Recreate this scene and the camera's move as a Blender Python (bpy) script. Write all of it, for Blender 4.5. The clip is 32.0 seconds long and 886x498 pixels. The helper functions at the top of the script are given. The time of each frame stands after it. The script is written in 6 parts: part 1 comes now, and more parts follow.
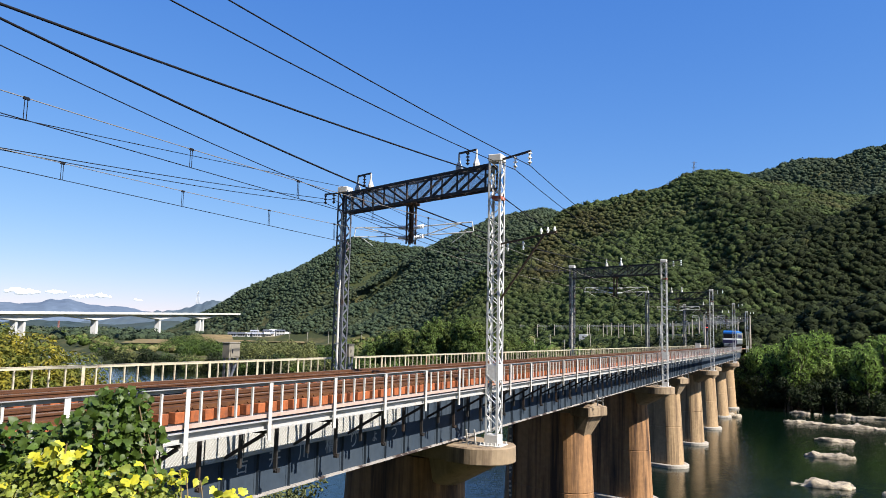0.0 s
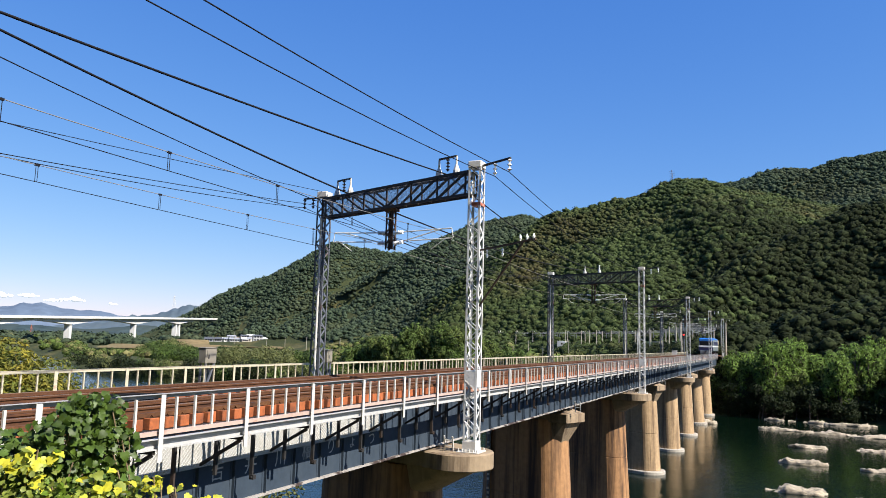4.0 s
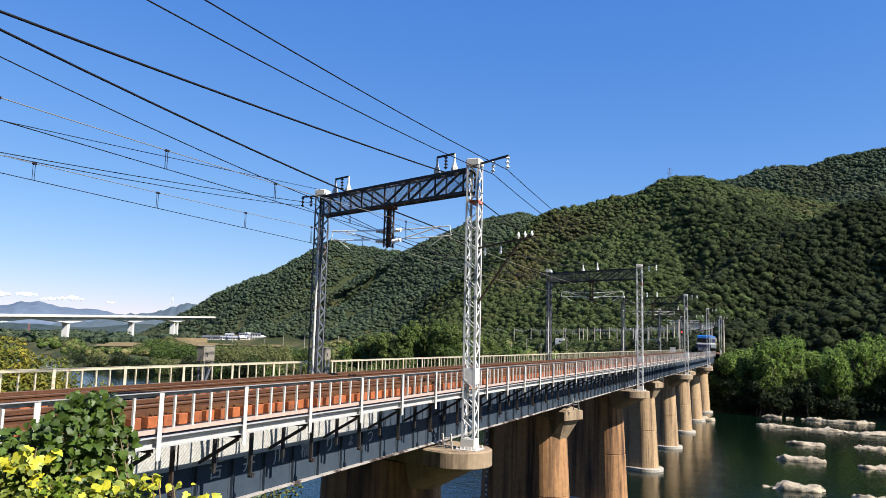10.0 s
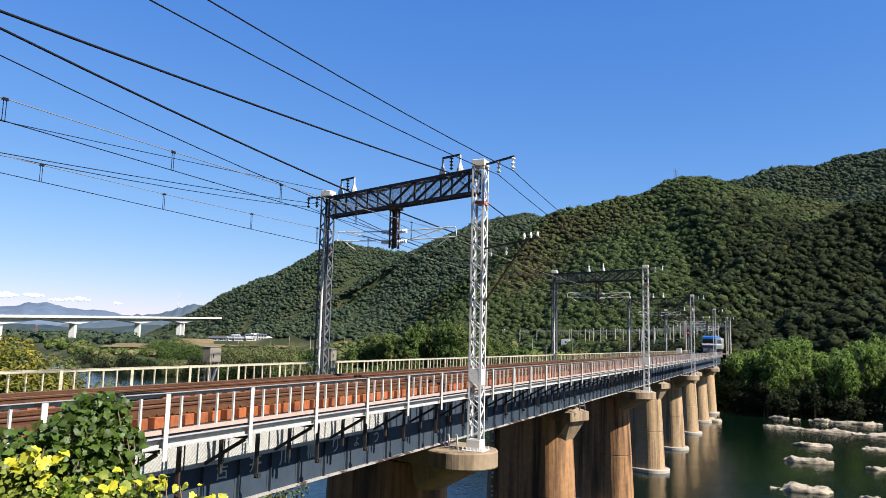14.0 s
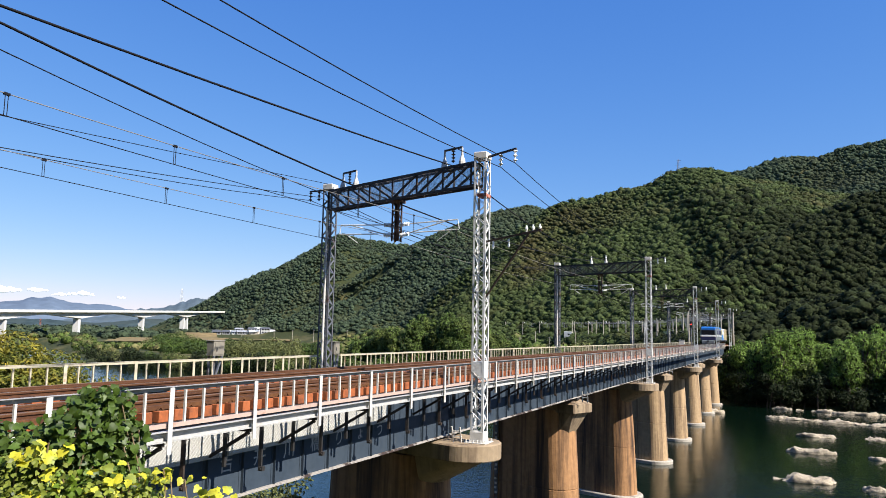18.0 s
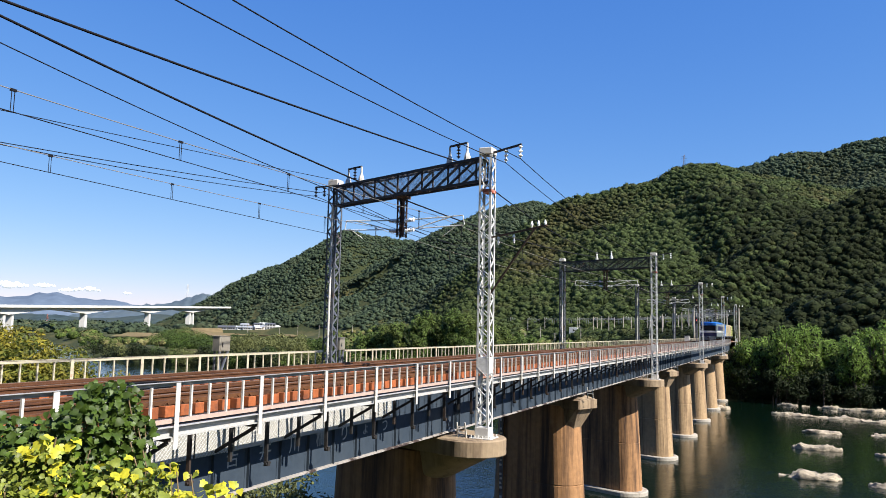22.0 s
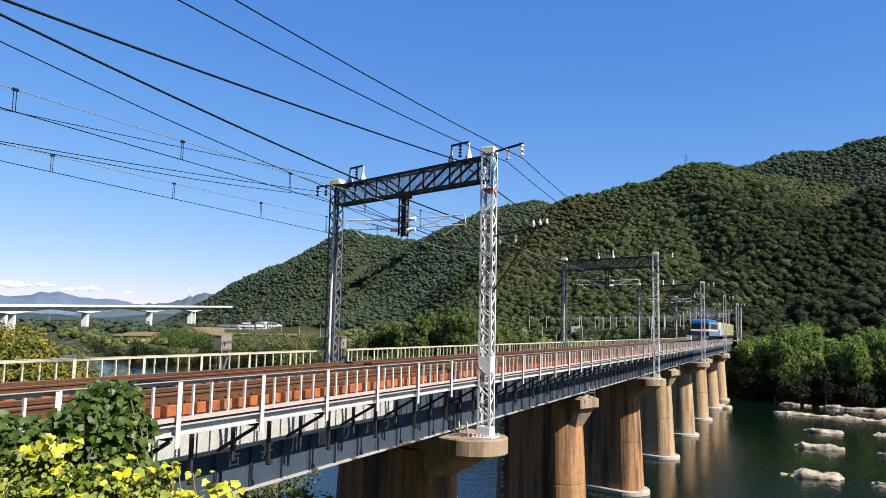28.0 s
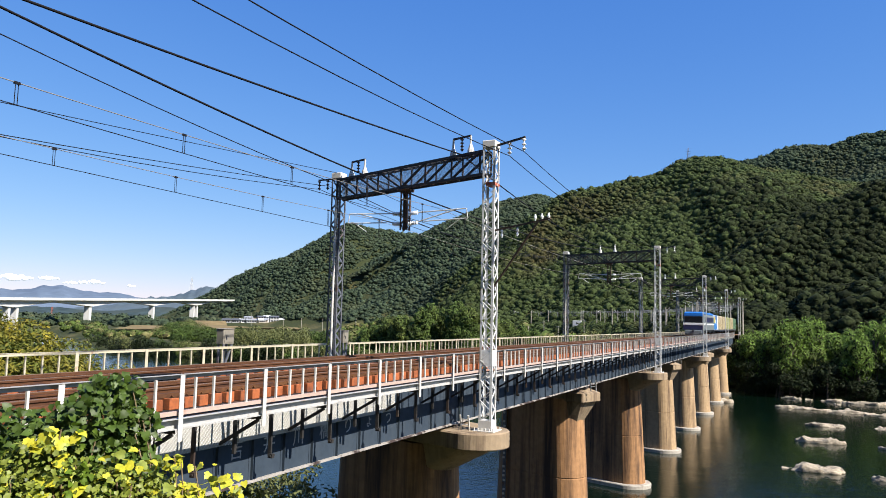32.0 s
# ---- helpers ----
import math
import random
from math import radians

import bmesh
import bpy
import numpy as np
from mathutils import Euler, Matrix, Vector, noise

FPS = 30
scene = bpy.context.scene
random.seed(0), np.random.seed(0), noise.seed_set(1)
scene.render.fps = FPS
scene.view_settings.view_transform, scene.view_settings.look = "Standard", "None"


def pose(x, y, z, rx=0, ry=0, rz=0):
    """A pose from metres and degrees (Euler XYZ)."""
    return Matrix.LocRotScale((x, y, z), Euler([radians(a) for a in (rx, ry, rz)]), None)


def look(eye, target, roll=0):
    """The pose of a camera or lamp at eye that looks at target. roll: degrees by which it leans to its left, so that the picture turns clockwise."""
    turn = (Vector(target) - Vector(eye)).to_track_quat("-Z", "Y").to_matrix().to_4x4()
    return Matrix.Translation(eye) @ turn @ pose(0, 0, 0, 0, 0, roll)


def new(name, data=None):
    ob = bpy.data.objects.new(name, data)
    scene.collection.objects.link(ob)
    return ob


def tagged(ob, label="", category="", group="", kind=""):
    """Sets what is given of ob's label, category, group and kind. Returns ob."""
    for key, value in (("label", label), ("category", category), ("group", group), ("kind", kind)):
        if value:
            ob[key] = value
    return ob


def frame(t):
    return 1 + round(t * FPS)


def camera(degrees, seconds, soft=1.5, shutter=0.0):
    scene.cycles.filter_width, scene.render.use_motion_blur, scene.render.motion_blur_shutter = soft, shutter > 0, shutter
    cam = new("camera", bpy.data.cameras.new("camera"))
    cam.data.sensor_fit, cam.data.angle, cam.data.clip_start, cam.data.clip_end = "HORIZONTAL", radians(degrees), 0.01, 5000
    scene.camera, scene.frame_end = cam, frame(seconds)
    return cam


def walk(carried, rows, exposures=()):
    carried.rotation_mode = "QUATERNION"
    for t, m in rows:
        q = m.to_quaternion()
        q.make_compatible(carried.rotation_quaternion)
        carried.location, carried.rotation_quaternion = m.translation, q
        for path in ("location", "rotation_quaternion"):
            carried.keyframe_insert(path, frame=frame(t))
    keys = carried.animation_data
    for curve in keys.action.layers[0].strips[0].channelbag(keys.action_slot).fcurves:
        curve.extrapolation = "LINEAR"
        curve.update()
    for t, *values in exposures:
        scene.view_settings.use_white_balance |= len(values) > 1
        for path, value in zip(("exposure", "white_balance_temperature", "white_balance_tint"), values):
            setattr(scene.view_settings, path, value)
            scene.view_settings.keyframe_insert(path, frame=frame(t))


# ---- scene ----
# World: x to the right of the bridge, y along it, z up from the river's surface.
EYE = Vector((0.0, 0.0, 13.85))
cam = camera(62.19, 32.0, soft=0.8)
# seconds, degrees to the left of the bridge's line, degrees up, lean
AIM = [
    (0.0, 25.636, 6.641, 1.256), (0.5, 25.779, 6.703, 1.265), (1.0, 25.843, 6.858, 1.311), (1.5, 25.893, 6.996, 1.334),
    (2.0, 25.860, 7.136, 1.380), (2.5, 25.553, 7.160, 1.441), (3.0, 24.963, 7.168, 1.412), (3.5, 24.336, 7.197, 1.474),
    (5.5, 23.793, 7.019, 1.526), (6.0, 23.787, 7.005, 1.540), (6.5, 23.836, 6.985, 1.504), (7.0, 23.877, 6.945, 1.475),
    (7.5, 23.803, 6.967, 1.382), (8.0, 23.782, 6.941, 1.487), (8.5, 23.814, 6.949, 1.477), (9.0, 23.861, 6.939, 1.492),
    (9.5, 23.897, 6.924, 1.455), (10.0, 23.879, 6.979, 1.392), (10.5, 23.985, 6.919, 1.383), (11.0, 23.999, 6.845, 1.392),
    (11.5, 24.049, 6.716, 1.382), (12.0, 24.174, 6.643, 1.397), (12.5, 24.258, 6.707, 1.386), (13.0, 24.319, 6.771, 1.387),
    (13.5, 24.322, 6.902, 1.388), (14.0, 24.324, 7.033, 1.388), (14.5, 24.394, 7.056, 1.464), (16.5, 24.478, 6.871, 1.235),
    (17.0, 24.623, 6.741, 1.161), (17.5, 24.576, 6.585, 1.110), (18.0, 24.503, 6.469, 1.129), (18.5, 24.470, 6.396, 1.109),
    (19.0, 24.534, 6.254, 1.047), (19.5, 24.616, 6.125, 1.033), (20.0, 24.675, 6.195, 1.048), (20.5, 24.706, 6.306, 1.106),
    (21.0, 24.732, 6.277, 1.180), (21.5, 24.795, 6.197, 1.160), (22.0, 24.901, 6.133, 1.198), (22.5, 24.907, 6.008, 1.133),
    (23.0, 24.888, 5.871, 1.136), (23.5, 24.850, 5.770, 1.157), (24.0, 24.811, 5.677, 1.185), (24.5, 24.880, 5.632, 1.243),
    (25.0, 24.855, 5.682, 1.193), (25.5, 24.860, 5.761, 1.169), (27.5, 25.060, 6.012, 1.063), (28.0, 25.026, 6.068, 1.179),
    (28.5, 25.032, 6.147, 1.261), (29.0, 25.113, 6.089, 1.275), (29.5, 25.151, 6.040, 1.262), (30.0, 25.086, 5.944, 1.178),
    (30.5, 25.035, 5.937, 1.226), (31.0, 25.046, 5.901, 1.242), (31.5, 25.104, 5.776, 1.250), (32.0, 25.156, 5.585, 1.245),
]


def aim(turn, lift, lean):
    a, b = radians(turn), radians(lift)
    way = Vector((-math.sin(a) * math.cos(b), math.cos(a) * math.cos(b), math.sin(b)))
    return look(EYE, EYE + way * 50, lean)


walk(cam, [(t, aim(a, b, c)) for t, a, b, c in AIM])

# ---- daylight ----
SUN_AZIMUTH, SUN_HEIGHT = -12.0, 43.0  # degrees from +x towards +y, and up
world = bpy.data.worlds.new("sky")
scene.world = world
world.use_nodes = True
wn = world.node_tree.nodes
sky = wn.new("ShaderNodeTexSky")
sky.sky_type, sky.sun_disc = "NISHITA", False
sky.sun_elevation, sky.sun_rotation = radians(SUN_HEIGHT), radians(90 - SUN_AZIMUTH)
sky.air_density, sky.dust_density, sky.ozone_density, sky.altitude = 1.0, 0.0, 2.0, 0
wn["Background"].inputs["Strength"].default_value = 0.050
# a clear autumn sky as the camera draws it: a deeper, more even blue
split, merge = wn.new("ShaderNodeSeparateColor"), wn.new("ShaderNodeCombineColor")
world.node_tree.links.new(sky.outputs[0], split.inputs[0])
for i, (power, gain) in enumerate(((1.14, 0.68), (0.79, 1.45), (0.42, 4.22))):
    p, g = wn.new("ShaderNodeMath"), wn.new("ShaderNodeMath")
    p.operation, g.operation = "POWER", "MULTIPLY"
    p.inputs[1].default_value, g.inputs[1].default_value = power, gain
    world.node_tree.links.new(split.outputs[i], p.inputs[0])
    world.node_tree.links.new(p.outputs[0], g.inputs[0])
    world.node_tree.links.new(g.outputs[0], merge.inputs[i])
world.node_tree.links.new(merge.outputs[0], wn["Background"].inputs["Color"])
sun = new("sun", bpy.data.lights.new("sun", "SUN"))
sun.data.energy, sun.data.angle, sun.data.color = 5.0, radians(0.53), (1.0, 0.94, 0.85)
sa, sh = radians(SUN_AZIMUTH), radians(SUN_HEIGHT)
TO_SUN = Vector((math.cos(sa) * math.cos(sh), math.sin(sa) * math.cos(sh), math.sin(sh)))
sun.matrix_world = look(EYE + TO_SUN * 100, EYE)
scene.view_settings.exposure = 1.0


# ---- materials ----
def ramp(nt, fac, stops):
    n = nt.nodes.new("ShaderNodeValToRGB")
    n.color_ramp.elements[0].position, n.color_ramp.elements[0].color = stops[0][0], (*stops[0][1], 1)
    n.color_ramp.elements[1].position, n.color_ramp.elements[1].color = stops[-1][0], (*stops[-1][1], 1)
    for at, col in stops[1:-1]:
        n.color_ramp.elements.new(at).color = (*col, 1)
    nt.links.new(fac, n.inputs[0])
    return n.outputs[0]


def noise_tex(nt, vec, scale, detail=4.0, rough=0.6, stretch=(1, 1, 1)):
    n = nt.nodes.new("ShaderNodeTexNoise")
    n.inputs["Scale"].default_value, n.inputs["Detail"].default_value, n.inputs["Roughness"].default_value = scale, detail, rough
    if stretch != (1, 1, 1):
        m = nt.nodes.new("ShaderNodeMapping")
        m.inputs["Scale"].default_value = stretch
        nt.links.new(vec, m.inputs[0])
        vec = m.outputs[0]
    nt.links.new(vec, n.inputs["Vector"])
    return n.outputs[0]


def mix(nt, fac, a, b, how="MIX"):
    n = nt.nodes.new("ShaderNodeMix")
    n.data_type, n.blend_type = "RGBA", how
    for slot, v in ((0, fac), (6, a), (7, b)):
        if isinstance(v, bpy.types.NodeSocket):
            nt.links.new(v, n.inputs[slot])
        else:
            n.inputs[slot].default_value = v if slot == 0 else (*v, 1)
    return n.outputs[2]


def surface(name, base, rough=0.7, metal=0.0, grain=6.0, spread=0.25, stain=None, stain_scale=1.0, stain_amount=(0.5, 0.7), stretch=(1, 1, 1), bump=0.1,
            bump_scale=None, vary="", vary_by=0.25, through_light=0.0, spec=0.5, use="Generated"):
    """A surface with fine grain, larger stains, relief and, by vary ('object' or 'island'), a shade of its own for each piece."""
    m = bpy.data.materials.new(name)
    m.use_nodes = True
    nt = m.node_tree
    bsdf = nt.nodes["Principled BSDF"]
    geo = nt.nodes.new("ShaderNodeNewGeometry")
    pos = geo.outputs["Position"]
    lo, hi = [c * (1 - spread) for c in base], [min(1, c * (1 + spread)) for c in base]
    col = ramp(nt, noise_tex(nt, pos, grain), [(0.3, lo), (0.7, hi)])
    if stain:
        f = noise_tex(nt, pos, stain_scale, 5, 0.65, stretch)
        fr = ramp(nt, f, [(stain_amount[0], (0, 0, 0)), (stain_amount[1], (1, 1, 1))])
        col = mix(nt, fr, col, stain)
    if vary:
        if vary == "object":
            r = nt.nodes.new("ShaderNodeObjectInfo").outputs["Random"]
        else:
            r = geo.outputs["Random Per Island"]
        k = ramp(nt, r, [(0, (1 - vary_by,) * 3), (1, (1 + vary_by,) * 3)])
        col = mix(nt, 1.0, col, k, "MULTIPLY")
    nt.links.new(col, bsdf.inputs["Base Color"])
    bsdf.inputs["Roughness"].default_value, bsdf.inputs["Metallic"].default_value = rough, metal
    bsdf.inputs["Specular IOR Level"].default_value = spec
    if through_light:
        tr = nt.nodes.new("ShaderNodeBsdfTranslucent")
        nt.links.new(col, tr.inputs[0])
        ms = nt.nodes.new("ShaderNodeMixShader")
        ms.inputs[0].default_value = through_light
        nt.links.new(bsdf.outputs[0], ms.inputs[1])
        nt.links.new(tr.outputs[0], ms.inputs[2])
        nt.links.new(ms.outputs[0], nt.nodes["Material Output"].inputs[0])
    if bump:
        b = nt.nodes.new("ShaderNodeBump")
        b.inputs["Strength"].default_value = min(1.0, bump * 2)
        b.inputs["Distance"].default_value = 0.3 / (bump_scale or grain)
        nt.links.new(noise_tex(nt, pos, bump_scale or grain, 6), b.inputs["Height"])
        nt.links.new(b.outputs[0], bsdf.inputs["Normal"])
    return m


WHITE_STEEL = surface("white_painted_steel", (0.54, 0.52, 0.485), 0.45, 0.0, 9, 0.06, (0.357, 0.2125, 0.136), 2.2, (0.62, 0.78), bump=0.03)
CREAM_STEEL = surface("cream_painted_steel", (0.493, 0.442, 0.323), 0.5, 0.0, 9, 0.06, (0.2975, 0.119, 0.0595), 2.0, (0.6, 0.72), bump=0.03)
PINK_STEEL = surface("faded_pink_steel", (0.425, 0.3145, 0.2635), 0.55, 0.0, 9, 0.08, (0.2975, 0.136, 0.0765), 1.6, (0.56, 0.7), bump=0.04)
EDGE_STEEL = surface("greyed_white_steel", (0.38, 0.375, 0.365), 0.5, 0.0, 9, 0.08, (0.36, 0.24, 0.17), 2.6, (0.60, 0.76), bump=0.03)
# grey base carries the shade under the handrail's top flange; the stain is rust
HANDRAIL = surface("weathered_and_shaded_handrail", (0.30, 0.29, 0.28), 0.55, 0.0, 9, 0.1, (0.22, 0.15, 0.11), 2.4, (0.60, 0.76), bump=0.03)
GALV = surface("galvanised_steel", (0.60, 0.60, 0.59), 0.45, 0.05, 12, 0.1, (0.36, 0.30, 0.26), 1.7, (0.6, 0.75), bump=0.03)
GREY_STEEL = surface("weathered_grey_steel", (0.13, 0.14, 0.165), 0.5, 0.2, 8, 0.14, (0.12, 0.06, 0.035), 1.4, (0.56, 0.68), bump=0.05)
POST_RUST = surface("flaking_rust_steel", (0.10, 0.052, 0.030), 0.8, 0.0, 9, 0.35, (0.045, 0.026, 0.02), 3.0, (0.45, 0.6), bump=0.15)
BEAM_STEEL = surface("dark_beam_steel", (0.036, 0.030, 0.028), 0.65, 0.0, 8, 0.14, (0.10, 0.05, 0.03), 1.4, (0.56, 0.68), bump=0.05)
GIRDER_PAINT = surface("blue_grey_girder_paint", (0.036, 0.050, 0.069), 0.7, 0.0, 5, 0.12, (0.046, 0.060, 0.077), 0.8, (0.45, 0.7), (1, 1, 0.3), bump=0.04, spec=0.12)
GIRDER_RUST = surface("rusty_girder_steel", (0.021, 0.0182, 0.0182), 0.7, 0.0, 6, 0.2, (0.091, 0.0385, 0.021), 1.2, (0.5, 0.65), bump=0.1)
# walkway shade is put into this near-black bracket colour
BRACKET_STEEL = surface("shaded_bracket_steel", (0.03, 0.029, 0.029), 0.7, 0.0, 6, 0.2, (0.05, 0.035, 0.028), 1.2, (0.5, 0.65), bump=0.05, spec=0.1)
FLANGE = surface("pale_grey_flange_paint", (0.306, 0.2805, 0.255), 0.7, 0.0, 6, 0.1, (0.051, 0.034, 0.02975), 0.9, (0.5, 0.56), bump=0.03)
RAIL_STEEL = surface("rusty_rail_steel", (0.092, 0.038, 0.0165), 0.75, 0.0, 14, 0.2, (0.056, 0.0245, 0.0154), 2.0, (0.5, 0.7), bump=0.08, spec=0.25)
RAIL_HEAD = surface("worn_rail_head", (0.20, 0.12, 0.075), 0.5, 0.35, 14, 0.1, (0.2, 0.12, 0.08), 3.0, (0.55, 0.7), bump=0.02)
SLEEPER = surface("orange_stained_sleeper", (0.30, 0.083, 0.024), 0.8, 0.0, 9, 0.2, (0.14, 0.049, 0.0245), 3.0, (0.5, 0.68), (1, 1, 1), 0.15, vary="object", vary_by=0.22)
DECK_RUST = surface("brown_deck_timber", (0.112, 0.048, 0.020), 0.85, 0.0, 10, 0.2, (0.0525, 0.0245, 0.0154), 2.0, (0.45, 0.65), bump=0.15, spec=0.2)
CONCRETE = surface("stained_concrete", (0.266, 0.196, 0.1225), 0.85, 0.0, 4, 0.16, (0.077, 0.0455, 0.028), 0.9, (0.50, 0.70), (1.6, 1.6, 0.16), 0.12, 9)
CONCRETE_BROWN = surface("rust_streaked_concrete", (0.32, 0.168, 0.072), 0.85, 0.0, 3, 0.18, (0.0455, 0.0231, 0.0133), 0.8, (0.44, 0.64), (1.8, 1.8, 0.09), 0.12, 8)
CONCRETE_TAN = surface("weathered_tan_concrete", (0.37, 0.252, 0.138), 0.85, 0.0, 3, 0.16, (0.10, 0.060, 0.033), 0.8, (0.47, 0.68), (1.8, 1.8, 0.09), 0.12, 8)
CONCRETE_PALE = surface("pale_footing_concrete", (0.357, 0.323, 0.272), 0.85, 0.0, 5, 0.15, (0.2125, 0.1785, 0.1445), 1.3, (0.5, 0.7), bump=0.15)
VIADUCT_WHITE = surface("pale_viaduct_concrete", (0.561, 0.5525, 0.527), 0.8, 0.0, 0.3, 0.05, (0.4675, 0.459, 0.442), 0.05, (0.55, 0.75), bump=0.02)
WIRE_BLACK = surface("black_wire", (0.0112, 0.0112, 0.014), 0.7, 0.0, 30, 0.1, bump=0, spec=0.1)
WIRE_PALE = surface("bright_wire", (0.3825, 0.34, 0.2805), 0.4, 0.6, 30, 0.1, bump=0)
BROWN_PORCELAIN = surface("brown_glazed_porcelain", (0.05, 0.045, 0.05), 0.15, 0.0, 20, 0.1, bump=0)
PORCELAIN = surface("white_porcelain", (0.85, 0.85, 0.83), 0.15, 0.0, 20, 0.03, bump=0)


# ---- building helpers ----
def part(name, bm, material, parent=None, label="", smooth=False):
    """Links a bmesh as one mesh object under a thing or a part."""
    me = bpy.data.meshes.new(name)
    bm.to_mesh(me)
    bm.free()
    me.materials.append(material)
    if smooth:
        me.shade_smooth()
    ob = new(name, me)
    ob.parent = parent
    return tagged(ob, label)


def share(name, source, parent, m):
    """Another object on the mesh of source, at the pose m in its parent."""
    ob = new(name, source.data)
    ob.parent = parent
    ob.matrix_basis = m
    return ob


def thing(name, at=(0, 0, 0), label="", category="", group="", kind=""):
    ob = new(name)
    ob.location = at
    ob.empty_display_size = 0.2
    return tagged(ob, label, category, group, kind)


def block(bm, x0, x1, y0, y1, z0, z1, bevel=0.0):
    m = Matrix.Translation(((x0 + x1) / 2, (y0 + y1) / 2, (z0 + z1) / 2)) @ Matrix.Diagonal((x1 - x0, y1 - y0, z1 - z0, 1))
    made = bmesh.ops.create_cube(bm, size=1, matrix=m)
    if bevel:
        edges = list({e for v in made["verts"] for e in v.link_edges})
        bmesh.ops.bevel(bm, geom=edges, offset=bevel, segments=1, affect="EDGES")
    return bm


def bar(bm, p, q, w, h=None):
    """A straight bar of section w by h from p to q."""
    p, q = Vector(p), Vector(q)
    d = q - p
    r = d.to_track_quat("Z", "X" if abs(d.z) > 0.9 * d.length else "Y").to_matrix().to_4x4()
    m = Matrix.Translation((p + q) / 2) @ r @ Matrix.Diagonal((w, h or w, d.length, 1))
    bmesh.ops.create_cube(bm, size=1, matrix=m)
    return bm


def rod(bm, p, q, r, n=8, r2=None):
    p, q = Vector(p), Vector(q)
    d = q - p
    m = Matrix.Translation((p + q) / 2) @ d.to_track_quat("Z", "Y").to_matrix().to_4x4()
    bmesh.ops.create_cone(bm, cap_ends=True, segments=n, radius1=r, radius2=r if r2 is None else r2, depth=d.length, matrix=m)
    return bm


def turned(bm, profile, at=(0, 0, 0), n=14, axis=None):
    """A body of revolution from (radius, height) pairs."""
    m = Matrix.Translation(at) @ (axis or Matrix())
    rings = [[bm.verts.new(m @ Vector((r * math.cos(2 * math.pi * i / n), r * math.sin(2 * math.pi * i / n), z))) for i in range(n)] for r, z in profile]
    for a, b in zip(rings, rings[1:]):
        for i in range(n):
            bm.faces.new((a[i], a[(i + 1) % n], b[(i + 1) % n], b[i]))
    bm.faces.new(rings[0][::-1])
    bm.faces.new(rings[-1])
    return bm


def slab(bm, outline, z0, z1):
    """A plan outline, drawn up from z0 to z1."""
    lo, hi = [bm.verts.new((x, y, z0)) for x, y in outline], [bm.verts.new((x, y, z1)) for x, y in outline]
    n = len(outline)
    for i in range(n):
        bm.faces.new((lo[i], lo[(i + 1) % n], hi[(i + 1) % n], hi[i]))
    bm.faces.new(lo[::-1])
    bm.faces.new(hi)
    return bm


def mesh_of(name, verts, faces, material, smooth=False):
    """One object from numpy arrays of vertices and equal-sided faces."""
    verts, faces = np.asarray(verts, dtype=np.float32), np.asarray(faces, dtype=np.int32)
    me = bpy.data.meshes.new(name)
    me.vertices.add(len(verts))
    me.vertices.foreach_set("co", verts.ravel())
    k = faces.shape[1]
    me.loops.add(faces.size)
    me.loops.foreach_set("vertex_index", faces.ravel())
    me.polygons.add(len(faces))
    me.polygons.foreach_set("loop_start", np.arange(0, faces.size, k, dtype=np.int32))
    if smooth:
        me.polygons.foreach_set("use_smooth", np.ones(len(faces), dtype=bool))
    me.update(calc_edges=True)
    me.materials.append(material)
    return new(name, me)


# ---- the bridge in numbers ----
SPAN = 19.8                     # from pier to pier
PIER_Y = 25.68                  # first pier, on the mast line
MAST_X, MAST_WIDE = -10.11, 9.04
SKEW = 3.34 / 9.04              # the piers and portals lie askew to the track
RAIL_Z, SLEEPER_Z, GIRDER_TOP, GIRDER_LOW, CAP_Z = 12.30, 12.13, 11.89, 9.95, 9.86
TRACKS = (-12.73, -16.53)
BRIDGE_TO = PIER_Y + 8.3 * SPAN
AXIS = Vector((-1, SKEW, 0)).normalized()   # along a pier, away from the mast
rng = np.random.default_rng(5)


def pier_y(k, x=MAST_X):
    return PIER_Y + SPAN * k + (MAST_X - x) * SKEW


# ---- ground, river ----
def smooth01(t):
    t = np.clip(t, 0, 1)
    return t * t * (3 - 2 * t)


def hash_noise(x, y, seed=0):
    """Smooth value noise in the plan, about -1 to 1."""
    xi, yi = np.floor(x).astype(np.int64), np.floor(y).astype(np.int64)
    fx, fy = smooth01(x - xi), smooth01(y - yi)

    def h(i, j):
        n = (i * 374761393 + j * 668265263 + seed * 1442695041) & 0x7FFFFFFF
        n = ((n ^ (n >> 13)) * 1274126177) & 0x7FFFFFFF
        return (n % 65536) / 32768.0 - 1.0

    a, b, c, d = h(xi, yi), h(xi + 1, yi), h(xi, yi + 1), h(xi + 1, yi + 1)
    return (a * (1 - fx) + b * fx) * (1 - fy) + (c * (1 - fx) + d * fx) * fy


def to_line(x, y, line):
    """Distance from a line of points (x, y, value) and the value at the foot."""
    best, val = np.full(np.shape(x), 1e9), np.zeros(np.shape(x))
    for (ax, ay, av), (bx, by, bv) in zip(line, line[1:]):
        dx, dy = bx - ax, by - ay
        t = np.clip(((x - ax) * dx + (y - ay) * dy) / (dx * dx + dy * dy), 0, 1)
        d = np.hypot(x - ax - t * dx, y - ay - t * dy)
        near = d < best
        best, val = np.where(near, d, best), np.where(near, av + t * (bv - av), val)
    return best, val


